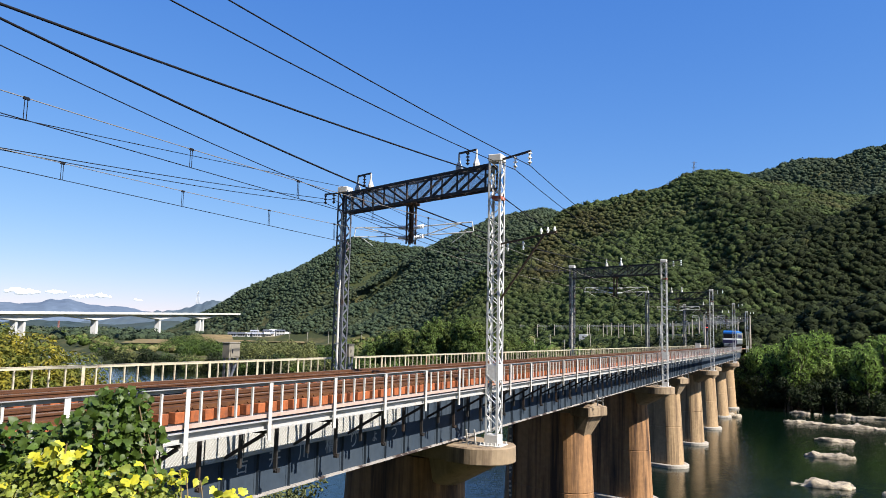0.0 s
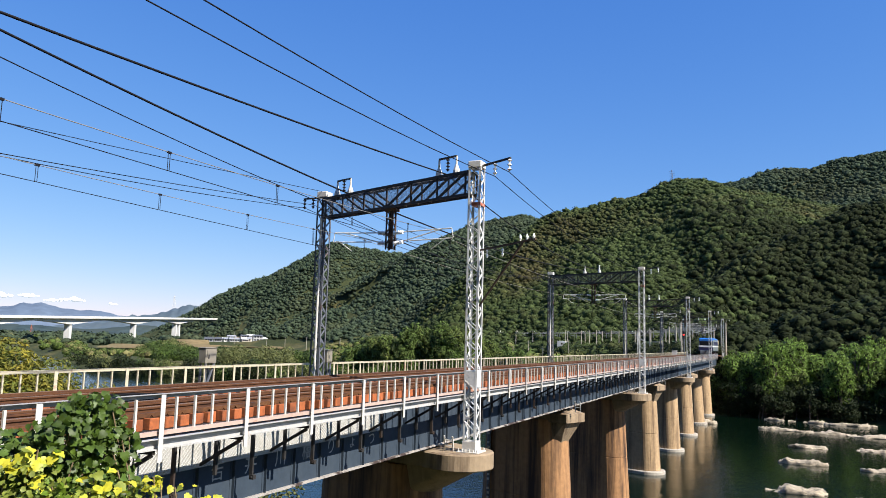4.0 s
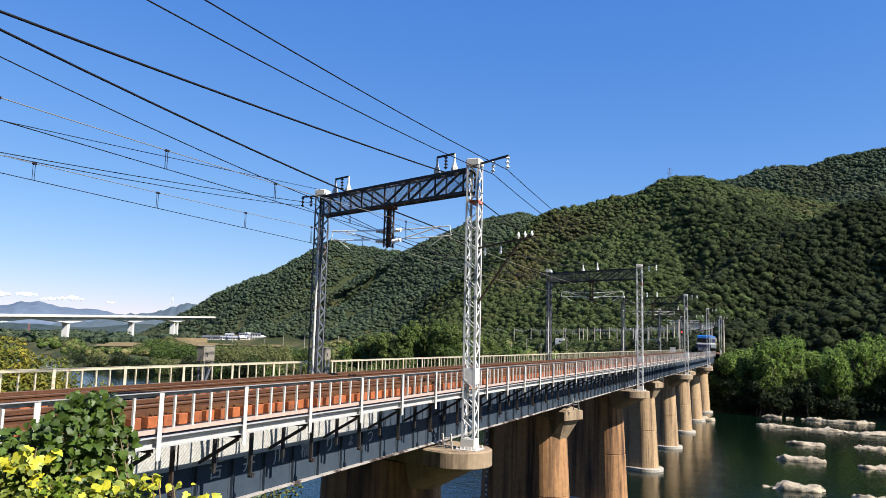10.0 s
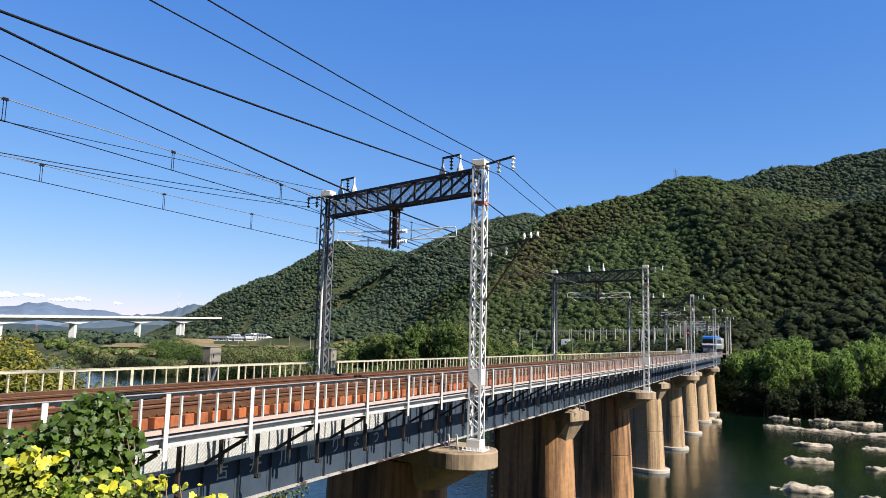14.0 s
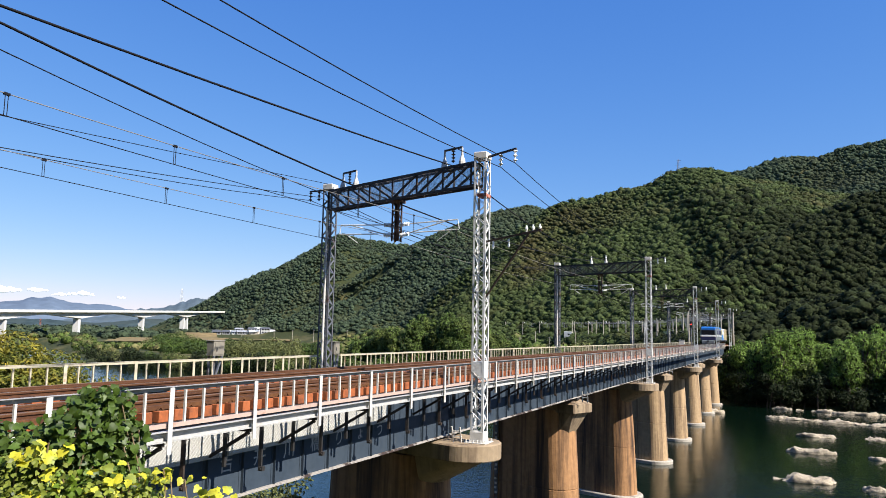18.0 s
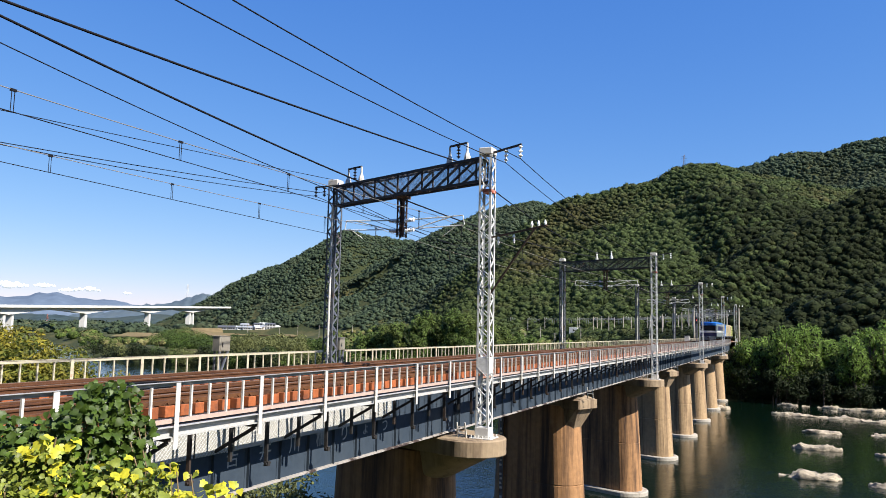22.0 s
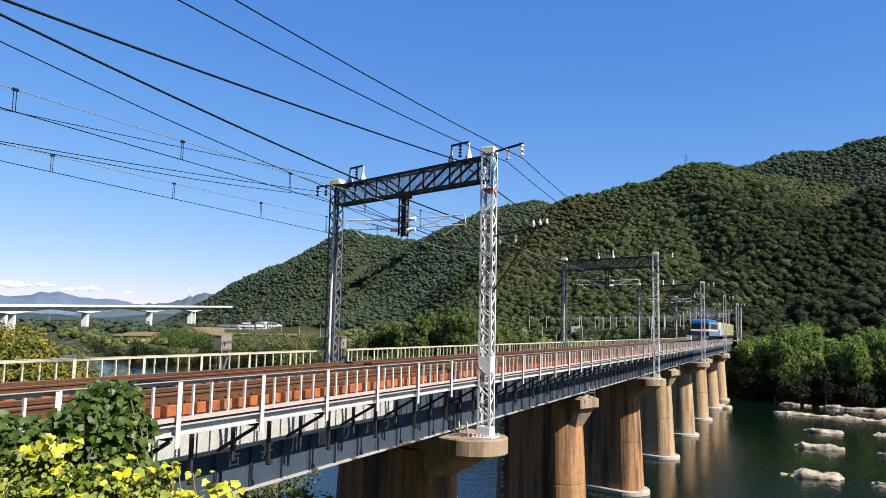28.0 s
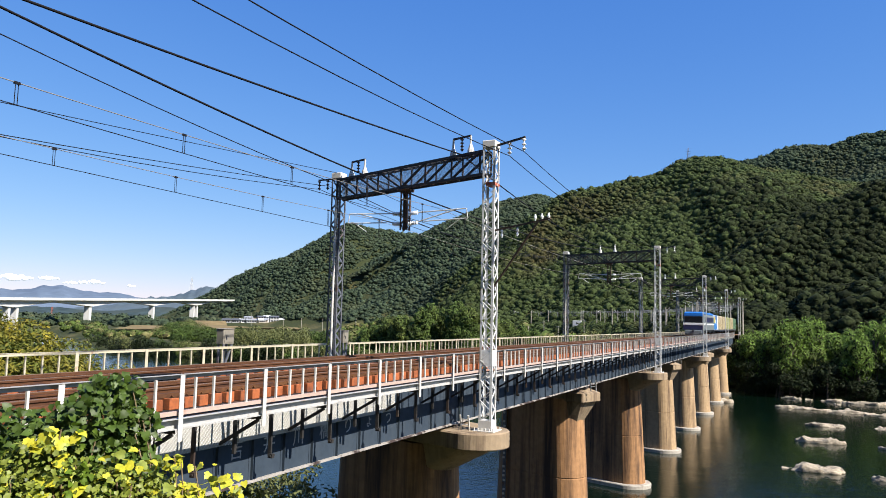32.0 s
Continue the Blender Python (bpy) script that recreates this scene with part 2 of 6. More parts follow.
# the river's middle line and half width; the crests of the hills and their heights
RIVER = [(-1500, 620, 30), (-620, 360, 30), (-430, 290, 27), (-368, 262, 27), (-235, 150, 44), (-60, 92, 74), (0, 90, 76), (160, 92, 72), (600, 40, 80)]
CRESTS = [
    ([(-850, 824, 4), (-740, 814, 44), (-668, 810, 76), (-597, 802, 92), (-533, 786, 114), (-496, 787, 129), (-456, 811, 121), (-418, 831, 118), (-300, 900, 90)], 0.75),
    ([(-420, 740, 81), (-359, 715, 103), (-323, 710, 116), (-283, 705, 129), (-230, 714, 139), (-195, 714, 132), (-60, 720, 111)], 0.6),
    ([(-260, 560, 44), (-227, 555, 66), (-191, 548, 84), (-152, 539, 106), (-111, 549, 116), (-86, 556, 122), (-75, 560, 130), (-63, 564, 135), (-45, 570, 134), (-22, 580, 128), (60, 600, 112)], 0.62),
    ([(-30, 799, 180), (7, 800, 188), (42, 799, 189), (71, 797, 196), (125, 790, 201), (400, 800, 210)], 0.55),
    ([(-40, 330, 18), (-29, 359, 34), (-15, 380, 51), (3, 400, 63), (29, 419, 77), (47, 427, 84), (93, 440, 94), (300, 460, 111)], 0.92),
    ([(-700, -190, 120), (-200, -170, 145), (200, -165, 150), (700, -200, 120)], 0.95),  # unseen hill added behind the eye to cut sky light on the bridge
    ([(-24, 236, 7), (-15, 240, 13), (1, 250, 17), (16, 249, 22), (26, 249, 25), (44, 246, 28), (200, 250, 33)], 0.95),
]


# the line beyond the bridge bends away to the left
BEND_Y, BEND_R = PIER_Y + 7.6 * SPAN + 2, 250.0


def along(s, x0=-14.63):
    """Place and heading on the line, s metres from the first pier's zero, by its offset x0 on the bridge."""
    if s <= BEND_Y:
        return x0, s, 0.0
    r = BEND_R + (x0 + 14.63)
    a = (s - BEND_Y) / r
    return -14.63 - BEND_R + r * math.cos(a), BEND_Y + r * math.sin(a), a


ARC = [(*along(BEND_Y + 16 + i * 22.0)[:2], 11.87) for i in range(17)]


# the foot of the hill on which the village stands
VILLAGE = [(-468, 528, 8.0), (-440, 560, 8.5), (-415, 600, 9.0), (-372, 628, 9.5)]


def ground_z(x, y):
    x, y = np.asarray(x, float), np.asarray(y, float)
    d, half = to_line(x, y, RIVER)
    out = d - half + 5 * hash_noise(x / 19, y / 19, 3)
    near_side = smooth01((30 - y - 0.15 * np.abs(x)) / 30)   # the camera's bank is the higher one
    bank = 3.6 + 0.9 * hash_noise(x / 31, y / 31, 1)
    z = -2.2 + (bank + 2.2) * smooth01((out + 7) / 16)
    z = z + 8.6 * near_side * smooth01((15 - y - 0.05 * np.abs(x)) / 14) * np.exp(-np.clip(-y - 60, 0, None) / 400)
    far = smooth01((out - 60) / 500)
    z = z + 3.0 * far
    hill = np.zeros_like(z)
    for line, fall in CRESTS:
        dist, top = to_line(x, y, line)
        h = top + 3.0 - fall * (np.sqrt(dist * dist + 100) - 10)
        h = h + 15.0 * hash_noise(x / 80, y / 80, 7) * np.clip((dist - 10) / 60, 0, 1) + 2.0 * hash_noise(x / 21, y / 21, 8)
        hill = np.maximum(hill, h)
    z = np.where(out > 10, np.maximum(z, hill), z)
    dist, top = to_line(x, y, VILLAGE)
    shelf = smooth01((45 - dist) / 20)
    z = z * (1 - shelf) + np.minimum(np.maximum(z, top), top + 0.5) * shelf
    # railway embankments at both ends of the bridge
    for line in (ARC, [(-14.6, 3.0, 11.87), (-14.6, -400.0, 11.87)]):
        dist, top = to_line(x, y, line)
        z = np.maximum(z, np.minimum(top, top - 0.62 * (dist - 5.2)))
    return z


def ground_sheet():
    def axis(lo, hi, fine_lo, fine_hi, step, grow):
        a = list(np.arange(fine_lo, fine_hi + step, step))
        s = step
        while a[-1] < hi:
            s *= grow
            a.append(min(hi, a[-1] + s))
        s = step
        while a[0] > lo:
            s *= grow
            a.insert(0, max(lo, a[0] - s))
        return np.array(a)

    xs, ys = axis(-4200, 3000, -60, 40, 2.0, 1.055), axis(-1500, 4200, -12, 60, 2.0, 1.04)
    gx, gy = np.meshgrid(xs, ys)
    gz = ground_z(gx, gy)
    v = np.stack([gx.ravel(), gy.ravel(), gz.ravel()], 1)
    nx, ny = len(xs), len(ys)
    i = (np.arange(ny - 1)[:, None] * nx + np.arange(nx - 1)[None]).ravel()
    return v, np.stack([i, i + 1, i + nx + 1, i + nx], 1)


GROUND = surface("grassy_ground", (0.035, 0.042, 0.014), 0.95, 0, 0.9, 0.35, (0.091, 0.0805, 0.0315), 0.03, (0.52, 0.64), bump=0.3, spec=0.2)
v, f = ground_sheet()
tagged(mesh_of("ground", v, f, GROUND, True), "grassy river banks, fields and hillsides", "ground", kind="structure")

WATER = bpy.data.materials.new("river_water")
WATER.use_nodes = True
nt = WATER.node_tree
bs = nt.nodes["Principled BSDF"]
geo = nt.nodes.new("ShaderNodeNewGeometry")
bs.inputs["Base Color"].default_value = (0.002, 0.007, 0.004, 1)
bs.inputs["Roughness"].default_value, bs.inputs["IOR"].default_value = 0.035, 1.33
b1 = nt.nodes.new("ShaderNodeBump")
b1.inputs["Strength"].default_value, b1.inputs["Distance"].default_value = 0.55, 0.05
nt.links.new(noise_tex(nt, geo.outputs["Position"], 2.4, 5, 0.6, (1, 0.7, 1)), b1.inputs["Height"])
b2 = nt.nodes.new("ShaderNodeBump")
b2.inputs["Strength"].default_value, b2.inputs["Distance"].default_value = 0.3, 0.16
nt.links.new(noise_tex(nt, geo.outputs["Position"], 0.22, 3, 0.6), b2.inputs["Height"])
nt.links.new(b1.outputs[0], b2.inputs["Normal"])
nt.links.new(b2.outputs[0], bs.inputs["Normal"])
bm = bmesh.new()
block(bm, -1600, 900, -60, 1000, -1.0, 0.0)
tagged(part("water", bm, WATER), "calm dark green river with small ripples", "river", kind="structure")


# ---- piers ----
def stadium(length, width, n=16):
    """Outline of a wall with round ends; the first end at the origin, the length along AXIS."""
    side = Vector((-AXIS.y, AXIS.x, 0))
    r, pts = width / 2, []
    for c, a0 in ((r, 90), (length - r, -90)):
        for i in range(n + 1):
            a = radians(a0 + 180 * i / n)
            p = AXIS * (c + r * math.cos(a)) + side * (r * math.sin(a))
            pts.append((p.x, p.y))
    return pts


def ring_body(bm, rings):
    made = [[bm.verts.new((x, y, z)) for x, y in outline] for outline, z in rings]
    n = len(made[0])
    for a, b in zip(made, made[1:]):
        for i in range(n):
            bm.faces.new((a[i], a[(i + 1) % n], b[(i + 1) % n], b[i]))
    bm.faces.new(made[0][::-1])
    bm.faces.new(made[-1])
    return bm


def shifted(outline, x, y):
    return [(a + x, b + y) for a, b in outline]


def pier(k):
    wide = k % 2 == 0
    root = thing("bridge_pier", (MAST_X, pier_y(k), 0), "rust-streaked round-nosed concrete bridge pier with a " + ("wide mast cap" if wide else "narrow peaked cap"),
                 "bridge pier", "piers of the railway bridge")
    x_col, x_cap, x_foot = -11.93 - MAST_X, (-9.45 if wide else -11.12) - MAST_X, -11.02 - MAST_X

    def at(x, outline):
        p = AXIS * (-x / abs(AXIS.x))
        return shifted(outline, p.x, p.y)

    def shaft_ring(z, groove=0.0):
        """The shaft's outline at a height: it batters outwards to the foot."""
        u = (9.2 - z) / 9.2
        return at(x_col + 0.45 * u - groove, stadium(6.0 + 0.95 * u - 2 * groove, 2.42 + 0.36 * u - 2 * groove)), z

    bm = bmesh.new()
    ring_body(bm, [shaft_ring(z, g) for z, g in ((-1.5, 0), (4.30, 0), (4.32, 0.03), (4.37, 0.03), (4.39, 0), (6.7, 0), (9.17, 0))])
    part("shaft", bm, CONCRETE_BROWN if k < 3 else CONCRETE_TAN, root)
    bm = bmesh.new()
    ring_body(bm, [(at(x_foot, stadium(7.9, 3.5)), -1.5), (at(x_foot, stadium(7.9, 3.5)), 0.28), (at(x_foot - 0.06, stadium(7.78, 3.38)), 0.36)])
    part("footing", bm, CONCRETE_PALE, root, "pale concrete footing at the waterline")
    bm = bmesh.new()
    if wide:
        full = at(x_cap, stadium(11.3, 2.5))
        ring_body(bm, [(at(x_col + 0.02, stadium(6.04, 1.7)), 8.15), (at(x_cap - 0.4, stadium(10.5, 1.9)), 9.24), (at(x_cap - 0.02, stadium(11.26, 2.46)), 9.26), (full, 9.29), (full, 9.81), (at(x_cap - 0.05, stadium(11.2, 2.4)), CAP_Z)])
    else:
        def slab_end(x, length, width, cut):
            """A square-ended block with its corners cut."""
            side = Vector((-AXIS.y, AXIS.x, 0))
            h = width / 2
            pts = [(cut, h), (0, h - cut), (0, -h + cut), (cut, -h), (length - cut, -h), (length, -h + cut), (length, h - cut), (length - cut, h)]
            return at(x, [((AXIS * c + side * d).x, (AXIS * c + side * d).y) for c, d in pts])

        full = slab_end(x_cap, 7.7, 2.0, 0.06)
        ring_body(bm, [(slab_end(x_col + 0.0, 6.0, 1.7, 0.5), 7.75), (slab_end(x_cap - 0.2, 7.3, 1.8, 0.1), 9.0), (slab_end(x_cap - 0.02, 7.66, 1.96, 0.06), 9.04), (full, 9.07), (full, 9.58), (slab_end(x_cap - 0.7, 6.3, 1.1, 0.06), CAP_Z)])
    part("cap", bm, CONCRETE, root, "stained beige concrete cap")
    if k == 1:
        # a water gauge fixed to the shaded face, with worn white marks
        plate = bmesh.new()
        side = Vector((-AXIS.y, AXIS.x, 0))
        out = side if side.y < 0 else -side
        foot = AXIS * (-(x_col + 0.3) / abs(AXIS.x) + 5.3) + out * 1.42
        block(plate, foot.x - 0.11, foot.x + 0.11, foot.y + 0.012, foot.y + 0.24, 0.4, 8.4)
        gauge = part("gauge_board", plate, GREY_STEEL, root, "dark steel water gauge board")
        first = None
        for i in range(26):
            if (i * 7) % 5 == 3:
                continue
            if first is None:
                first = part("gauge_mark", block(bmesh.new(), -0.07, 0.07, -0.03, 0.01, 0, 0.13), WHITE_STEEL, gauge, "worn white mark")
                first.location = (foot.x, foot.y, 0.6 + 0.29 * i)
            else:
                share("gauge_mark", first, gauge, pose(foot.x - 0.03 * (i % 2), foot.y, 0.6 + 0.29 * i))
    for tx in TRACKS:
        for side in (-0.95, 0.95):
            bm = bmesh.new()
            x = tx + side * 1.05 - MAST_X
            y = -x * SKEW
            block(bm, x - 0.28, x + 0.28, y - 0.35, y + 0.35, CAP_Z - 0.03, GIRDER_LOW, 0.015)
            part("bearing", bm, GIRDER_RUST, root, "rusty steel bearing")
    bm = bmesh.new()
    x = -10.85 - MAST_X
    y = -x * SKEW - 0.55
    for dx in (-0.16, 0.16):
        bar(bm, (x + dx, y, CAP_Z - 0.1), (x + dx, y - 0.16, 10.42), 0.05)
    for i in range(2):
        bar(bm, (x - 0.16, y - 0.03 * i, 10.05 + 0.2 * i), (x + 0.16, y - 0.03 * i, 10.05 + 0.2 * i), 0.04)
    part("ladder", bm, WHITE_STEEL, root, "short white steel ladder")
    return root


for k in range(-1, 9):
    pier(k)


# ---- girders ----
def girder(tx, y0, y1, detail):
    root = thing("plate_girder_span", (tx, y0, GIRDER_LOW), "blue-grey riveted plate girder span resting on concrete piers", "bridge girder", "girder spans")
    length = y1 - y0 - 0.08
    for s in (-1, 1):
        x = s * 1.08
        bm = bmesh.new()
        block(bm, x - 0.012, x + 0.012, 0.04, length, 0.03, GIRDER_TOP - GIRDER_LOW - 0.03)
        part("web", bm, GIRDER_PAINT, root)
        bm = bmesh.new()
        block(bm, x - 0.13, x + 0.13, 0.04, length, 0, 0.03)
        block(bm, x + s * 0.012, x + s * 0.10, 0.04, length, 0.03, 0.05)
        part("bottom_flange", bm, FLANGE if s > 0 else GIRDER_RUST, root, "pale bottom flange with dark breaks" if s > 0 else "")
        bm = bmesh.new()
        block(bm, x - 0.16, x + 0.16, 0.04, length, GIRDER_TOP - GIRDER_LOW - 0.03, GIRDER_TOP - GIRDER_LOW)
        part("top_flange", bm, GIRDER_RUST, root)
        if s > 0 and detail:
            n = 16
            first = None
            for i in range(n + 1):
                y = 0.16 + (length - 0.32) * i / n
                if first is None:
                    bm = bmesh.new()
                    block(bm, -0.0, 0.085, -0.006, 0.006, 0.052, GIRDER_TOP - GIRDER_LOW - 0.032)
                    block(bm, 0.0, 0.010, -0.075, 0.075, 0.052, GIRDER_TOP - GIRDER_LOW - 0.032)
                    first = part("stiffener", bm, GIRDER_PAINT, root)
                    first.location = (x + 0.013, y, 0)
                else:
                    share("stiffener", first, root, pose(x + 0.013, y, 0))
    first = None
    for i in range(8):
        y = 0.3 + (length - 0.6) * i / 7
        if first is None:
            bm = bmesh.new()
            bar(bm, (-1.06, 0, 0.1), (1.06, 0, 1.8), 0.07)
            bar(bm, (-1.06, 0, 1.8), (1.06, 0, 0.1), 0.07)
            first = part("cross_brace", bm, GIRDER_RUST, root)
            first.location = (0, y, 0)
        else:
            share("cross_brace", first, root, pose(0, y, 0))
    return root


for k in range(-1, 8):
    for tx in TRACKS:
        girder(tx, pier_y(k, tx), pier_y(k + 1, tx), tx == TRACKS[0] and k < 4)


# ---- tracks: rails and sleepers ----
def rail_profile(bm, x, y0, y1, z, head_only=False):
    if head_only:
        return block(bm, x - 0.034, x + 0.034, y0, y1, z - 0.012, z)
    block(bm, x - 0.036, x + 0.036, y0, y1, z - 0.05, z - 0.012)
    block(bm, x - 0.009, x + 0.009, y0, y1, z - 0.135, z - 0.05)
    return block(bm, x - 0.064, x + 0.064, y0, y1, z - 0.155, z - 0.135)


def track(tx):
    y0, y1, pitch = -40.0, BEND_Y, 0.44
    root = thing("railway_track", (tx, 0, 0), "rusty rails on orange-stained sleepers across the bridge", "railway track", "tracks", "structure")
    for s in (-1, 1):
        bm = bmesh.new()
        rail = part("rail", rail_profile(bm, s * 0.57, y0, y1, RAIL_Z), RAIL_STEEL, root)
        bm = bmesh.new()
        part("rail_head", rail_profile(bm, s * 0.57, y0, y1, RAIL_Z, True), RAIL_HEAD, rail, "worn shiny rail head")
        bm = bmesh.new()
        part("guard_rail", rail_profile(bm, s * 0.40, 2.0, BRIDGE_TO - 4, RAIL_Z - 0.03), RAIL_STEEL, root)
        bm = bmesh.new()
        part("guard_timber", block(bm, s * 0.92 - 0.07, s * 0.92 + 0.07, 4.0, BRIDGE_TO, SLEEPER_Z + 0.002, SLEEPER_Z + 0.09), DECK_RUST, root)
    first, bm_rest = None, bmesh.new()
    n = int((BRIDGE_TO + 10 - 0.0) / pitch)
    for i in range(n):
        y = 2.0 + i * pitch
        if i < 170:
            if first is None:
                bm = bmesh.new()
                block(bm, -1.16, 1.16, -0.13, 0.13, GIRDER_TOP + 0.002, SLEEPER_Z, 0.012)
                for s in (-1, 1):
                    for t in (-1, 1):
                        block(bm, s * 0.57 + t * 0.105 - 0.03, s * 0.57 + t * 0.105 + 0.03, -0.05, 0.05, SLEEPER_Z, SLEEPER_Z + 0.06)
                    bar(bm, (s * 1.04, -0.08, SLEEPER_Z), (s * 1.04, 0, SLEEPER_Z + 0.07), 0.04, 0.02)
                    bar(bm, (s * 1.04, 0.08, SLEEPER_Z), (s * 1.04, 0, SLEEPER_Z + 0.07), 0.04, 0.02)
                bm.normal_update()
                for q in bm.faces:
                    q.material_index = 1 if q.calc_center_median().z > SLEEPER_Z - 0.004 else 0
                first = part("sleeper", bm, SLEEPER, root)
                first.data.materials.append(DECK_RUST)
                first.location = (0, y, 0)
            else:
                share("sleeper", first, root, pose(rng.normal(0, 0.012), y + rng.normal(0, 0.012), 0, 0, 0, rng.normal(0, 0.4)))
        else:
            block(bm_rest, -1.16, 1.16, y - 0.115, y + 0.115, GIRDER_TOP + 0.002, SLEEPER_Z)
    tagged(part("sleepers_beyond", bm_rest, SLEEPER, root), "orange-stained sleepers", kind="stuff")


for tx in TRACKS:
    track(tx)


# ---- railings and walkways ----
def railing(x, y0, y1, side, material, near):
    """A stretch of railing with its posts, balusters, rails and the walkway's edge beam; side is +1 where it stands to the right of the track."""
    name = "walkway_railing"
    root = thing(name, (x, y0, 0), "white steel railing with plain balusters along the walkway" if side > 0 else "cream-painted rusty steel railing along the walkway", "railing", "railings")
    n = max(1, round((y1 - y0) / 2.5))
    step = (y1 - y0) / n
    top, low = 12.73, 12.02
    bm = bmesh.new()
    block(bm, -0.045, -0.035 if side > 0 else 0.035, 0, y1 - y0, top - 0.075, top)
    block(bm, -0.045, 0.05, 0, y1 - y0, top, top + 0.009)
    part("handrail", bm, HANDRAIL if side > 0 else material, root, "angle-iron handrail, greyed for shade" if side > 0 else "")
    bm = bmesh.new()
    block(bm, -0.03, 0.03, 0, y1 - y0, low - 0.04, low + 0.04)
    part("lower_rail", bm, PINK_STEEL if side > 0 else material, root)
    bm = bmesh.new()
    z = 11.82
    block(bm, -0.05, -0.038, 0, y1 - y0, z - 0.085, z + 0.09)
    block(bm, -0.05, 0.085, 0, y1 - y0, z + 0.09, z + 0.104)
    block(bm, -0.05, 0.06, 0, y1 - y0, z - 0.099, z - 0.085)
    part("edge_beam", bm, EDGE_STEEL if side > 0 else material, root)
    bm = bmesh.new()
    if side > 0:
        block(bm, -0.20, -0.06, 0.01, y1 - y0 - 0.01, z + 0.05, z + 0.09)
    else:
        block(bm, 0.06, 0.62, 0.01, y1 - y0 - 0.01, z + 0.06, z + 0.11)
    # dark timber colour stands in for the shadow behind the lower rail
    part("walkway_plank", bm, DECK_RUST, root, "walkway plank, darkened for shadow")
    first = bal = None
    for i in range(n + (1 if y1 > BRIDGE_TO + 1 else 0)):
        if first is None:
            bm = bmesh.new()
            block(bm, 0.088, 0.100, -0.055, 0.055, 11.50, top - 0.005)
            block(bm, 0.0, 0.0995, 0.043, 0.055, 11.50, top - 0.005)
            first = part("post", bm, material, root)
            first.location = (0, 0.06, 0)
        else:
            share("post", first, root, pose(0, i * step, 0))
        if i == n:
            continue
        for j in range(1, 5):
            if bal is None:
                bm = bmesh.new()
                block(bm, -0.021, 0.021, -0.021, 0.021, low + 0.03, top - 0.07)
                bal = part("baluster", bm, material, root)
                bal.location = (0, step * j / 5, 0)
            else:
                share("baluster", bal, root, pose(0, i * step + step * j / 5, 0))
    if side > 0 and near:
        br = None
        for i in range(n):
            if br is None:
                bm = bmesh.new()
                bar(bm, (0.0, 0, 11.68), (-1.12, 0, 11.68), 0.07, 0.09)
                bar(bm, (-0.05, 0, 11.62), (-1.10, 0, 11.02), 0.06, 0.07)
                bar(bm, (-0.68, 0, 10.84), (-0.68, 0, 11.66), 0.07)
                br = part("bracket", bm, BRACKET_STEEL, root, "steel bracket under the walkway, darkened for shade")
            else:
                share("bracket", br, root, pose(0, i * step, 0))
        hang = None
        for i in range(n):
            if hang is None:
                bm = bmesh.new()
                bar(bm, (-0.68, 0, 10.62), (-0.68, 0, 11.66), 0.09, 0.05)
                block(bm, -0.70, -0.58, -0.05, 0.05, 10.56, 10.66)
                block(bm, -0.66, -0.60, -0.09, 0.09, 10.60, 10.64)
                hang = part("hanger", bm, BRACKET_STEEL, root)
                hang.location = (0, step / 2, 0)
            else:
                share("hanger", hang, root, pose(0, (i + 0.5) * step, 0))
    return root


RAILING_X = (-10.42, -18.75)
POST0 = 10.55
for k in range(-2, 8):
    y0, y1 = POST0 + 2.5 * 0 + k * 20.0 - 0.0, POST0 + (k + 1) * 20.0
    if y0 > BRIDGE_TO:
        break
    railing(RAILING_X[0], y0, min(y1, BRIDGE_TO + 9), 1, WHITE_STEEL, k < 3)
for k in range(-2, 9):
    y0 = 9.85 + k * 19.8
    if y0 > BRIDGE_TO:
        break
    railing(RAILING_X[1], y0, min(y0 + 19.8, BRIDGE_TO + 2) - (1.85 if k == 0 else 0), -1, CREAM_STEEL, False)


# ---- overhead portals and wires ----
RED_BAND = surface("red_band", (0.385, 0.084, 0.035), 0.5, stain=(0.42, 0.385, 0.35), stain_scale=6.0)
MAST_TOP, BEAM_LOW, BEAM_HIGH = 20.71, 19.45, 20.34


def mast(parent, x, y, z0, z1, material, label, w=0.42):
    """A square lattice mast: four angle legs and the lacing between them. Returns the lacing."""
    h = w / 2
    bl = bmesh.new()
    n = int((z1 - z0) / (w * 0.85))
    dz = (z1 - z0) / n
    for i in range(n):
        a, b = z0 + i * dz, z0 + (i + 1) * dz
        s = 1 if i % 2 else -1
        for sx in (-1, 1):
            bar(bl, (x + sx * (h + 0.01), y - s * h, a), (x + sx * (h + 0.01), y + s * h, b), 0.012, w * 0.19)
            bar(bl, (x - s * h, y + sx * (h + 0.01), a), (x + s * h, y + sx * (h + 0.01), b), w * 0.19, 0.012)
    lacing = part("lattice_mast", bl, material, parent, label)
    for sx in (-1, 1):
        for sy in (-1, 1):
            bm = bmesh.new()
            cx, cy = x + sx * h, y + sy * h
            block(bm, cx - 0.04, cx + 0.04, cy + sy * 0.03, cy + sy * 0.04, z0, z1)
            block(bm, cx + sx * 0.03, cx + sx * 0.04, cy - 0.04, cy + 0.04, z0, z1)
            part("leg", bm, material, lacing)
    return lacing


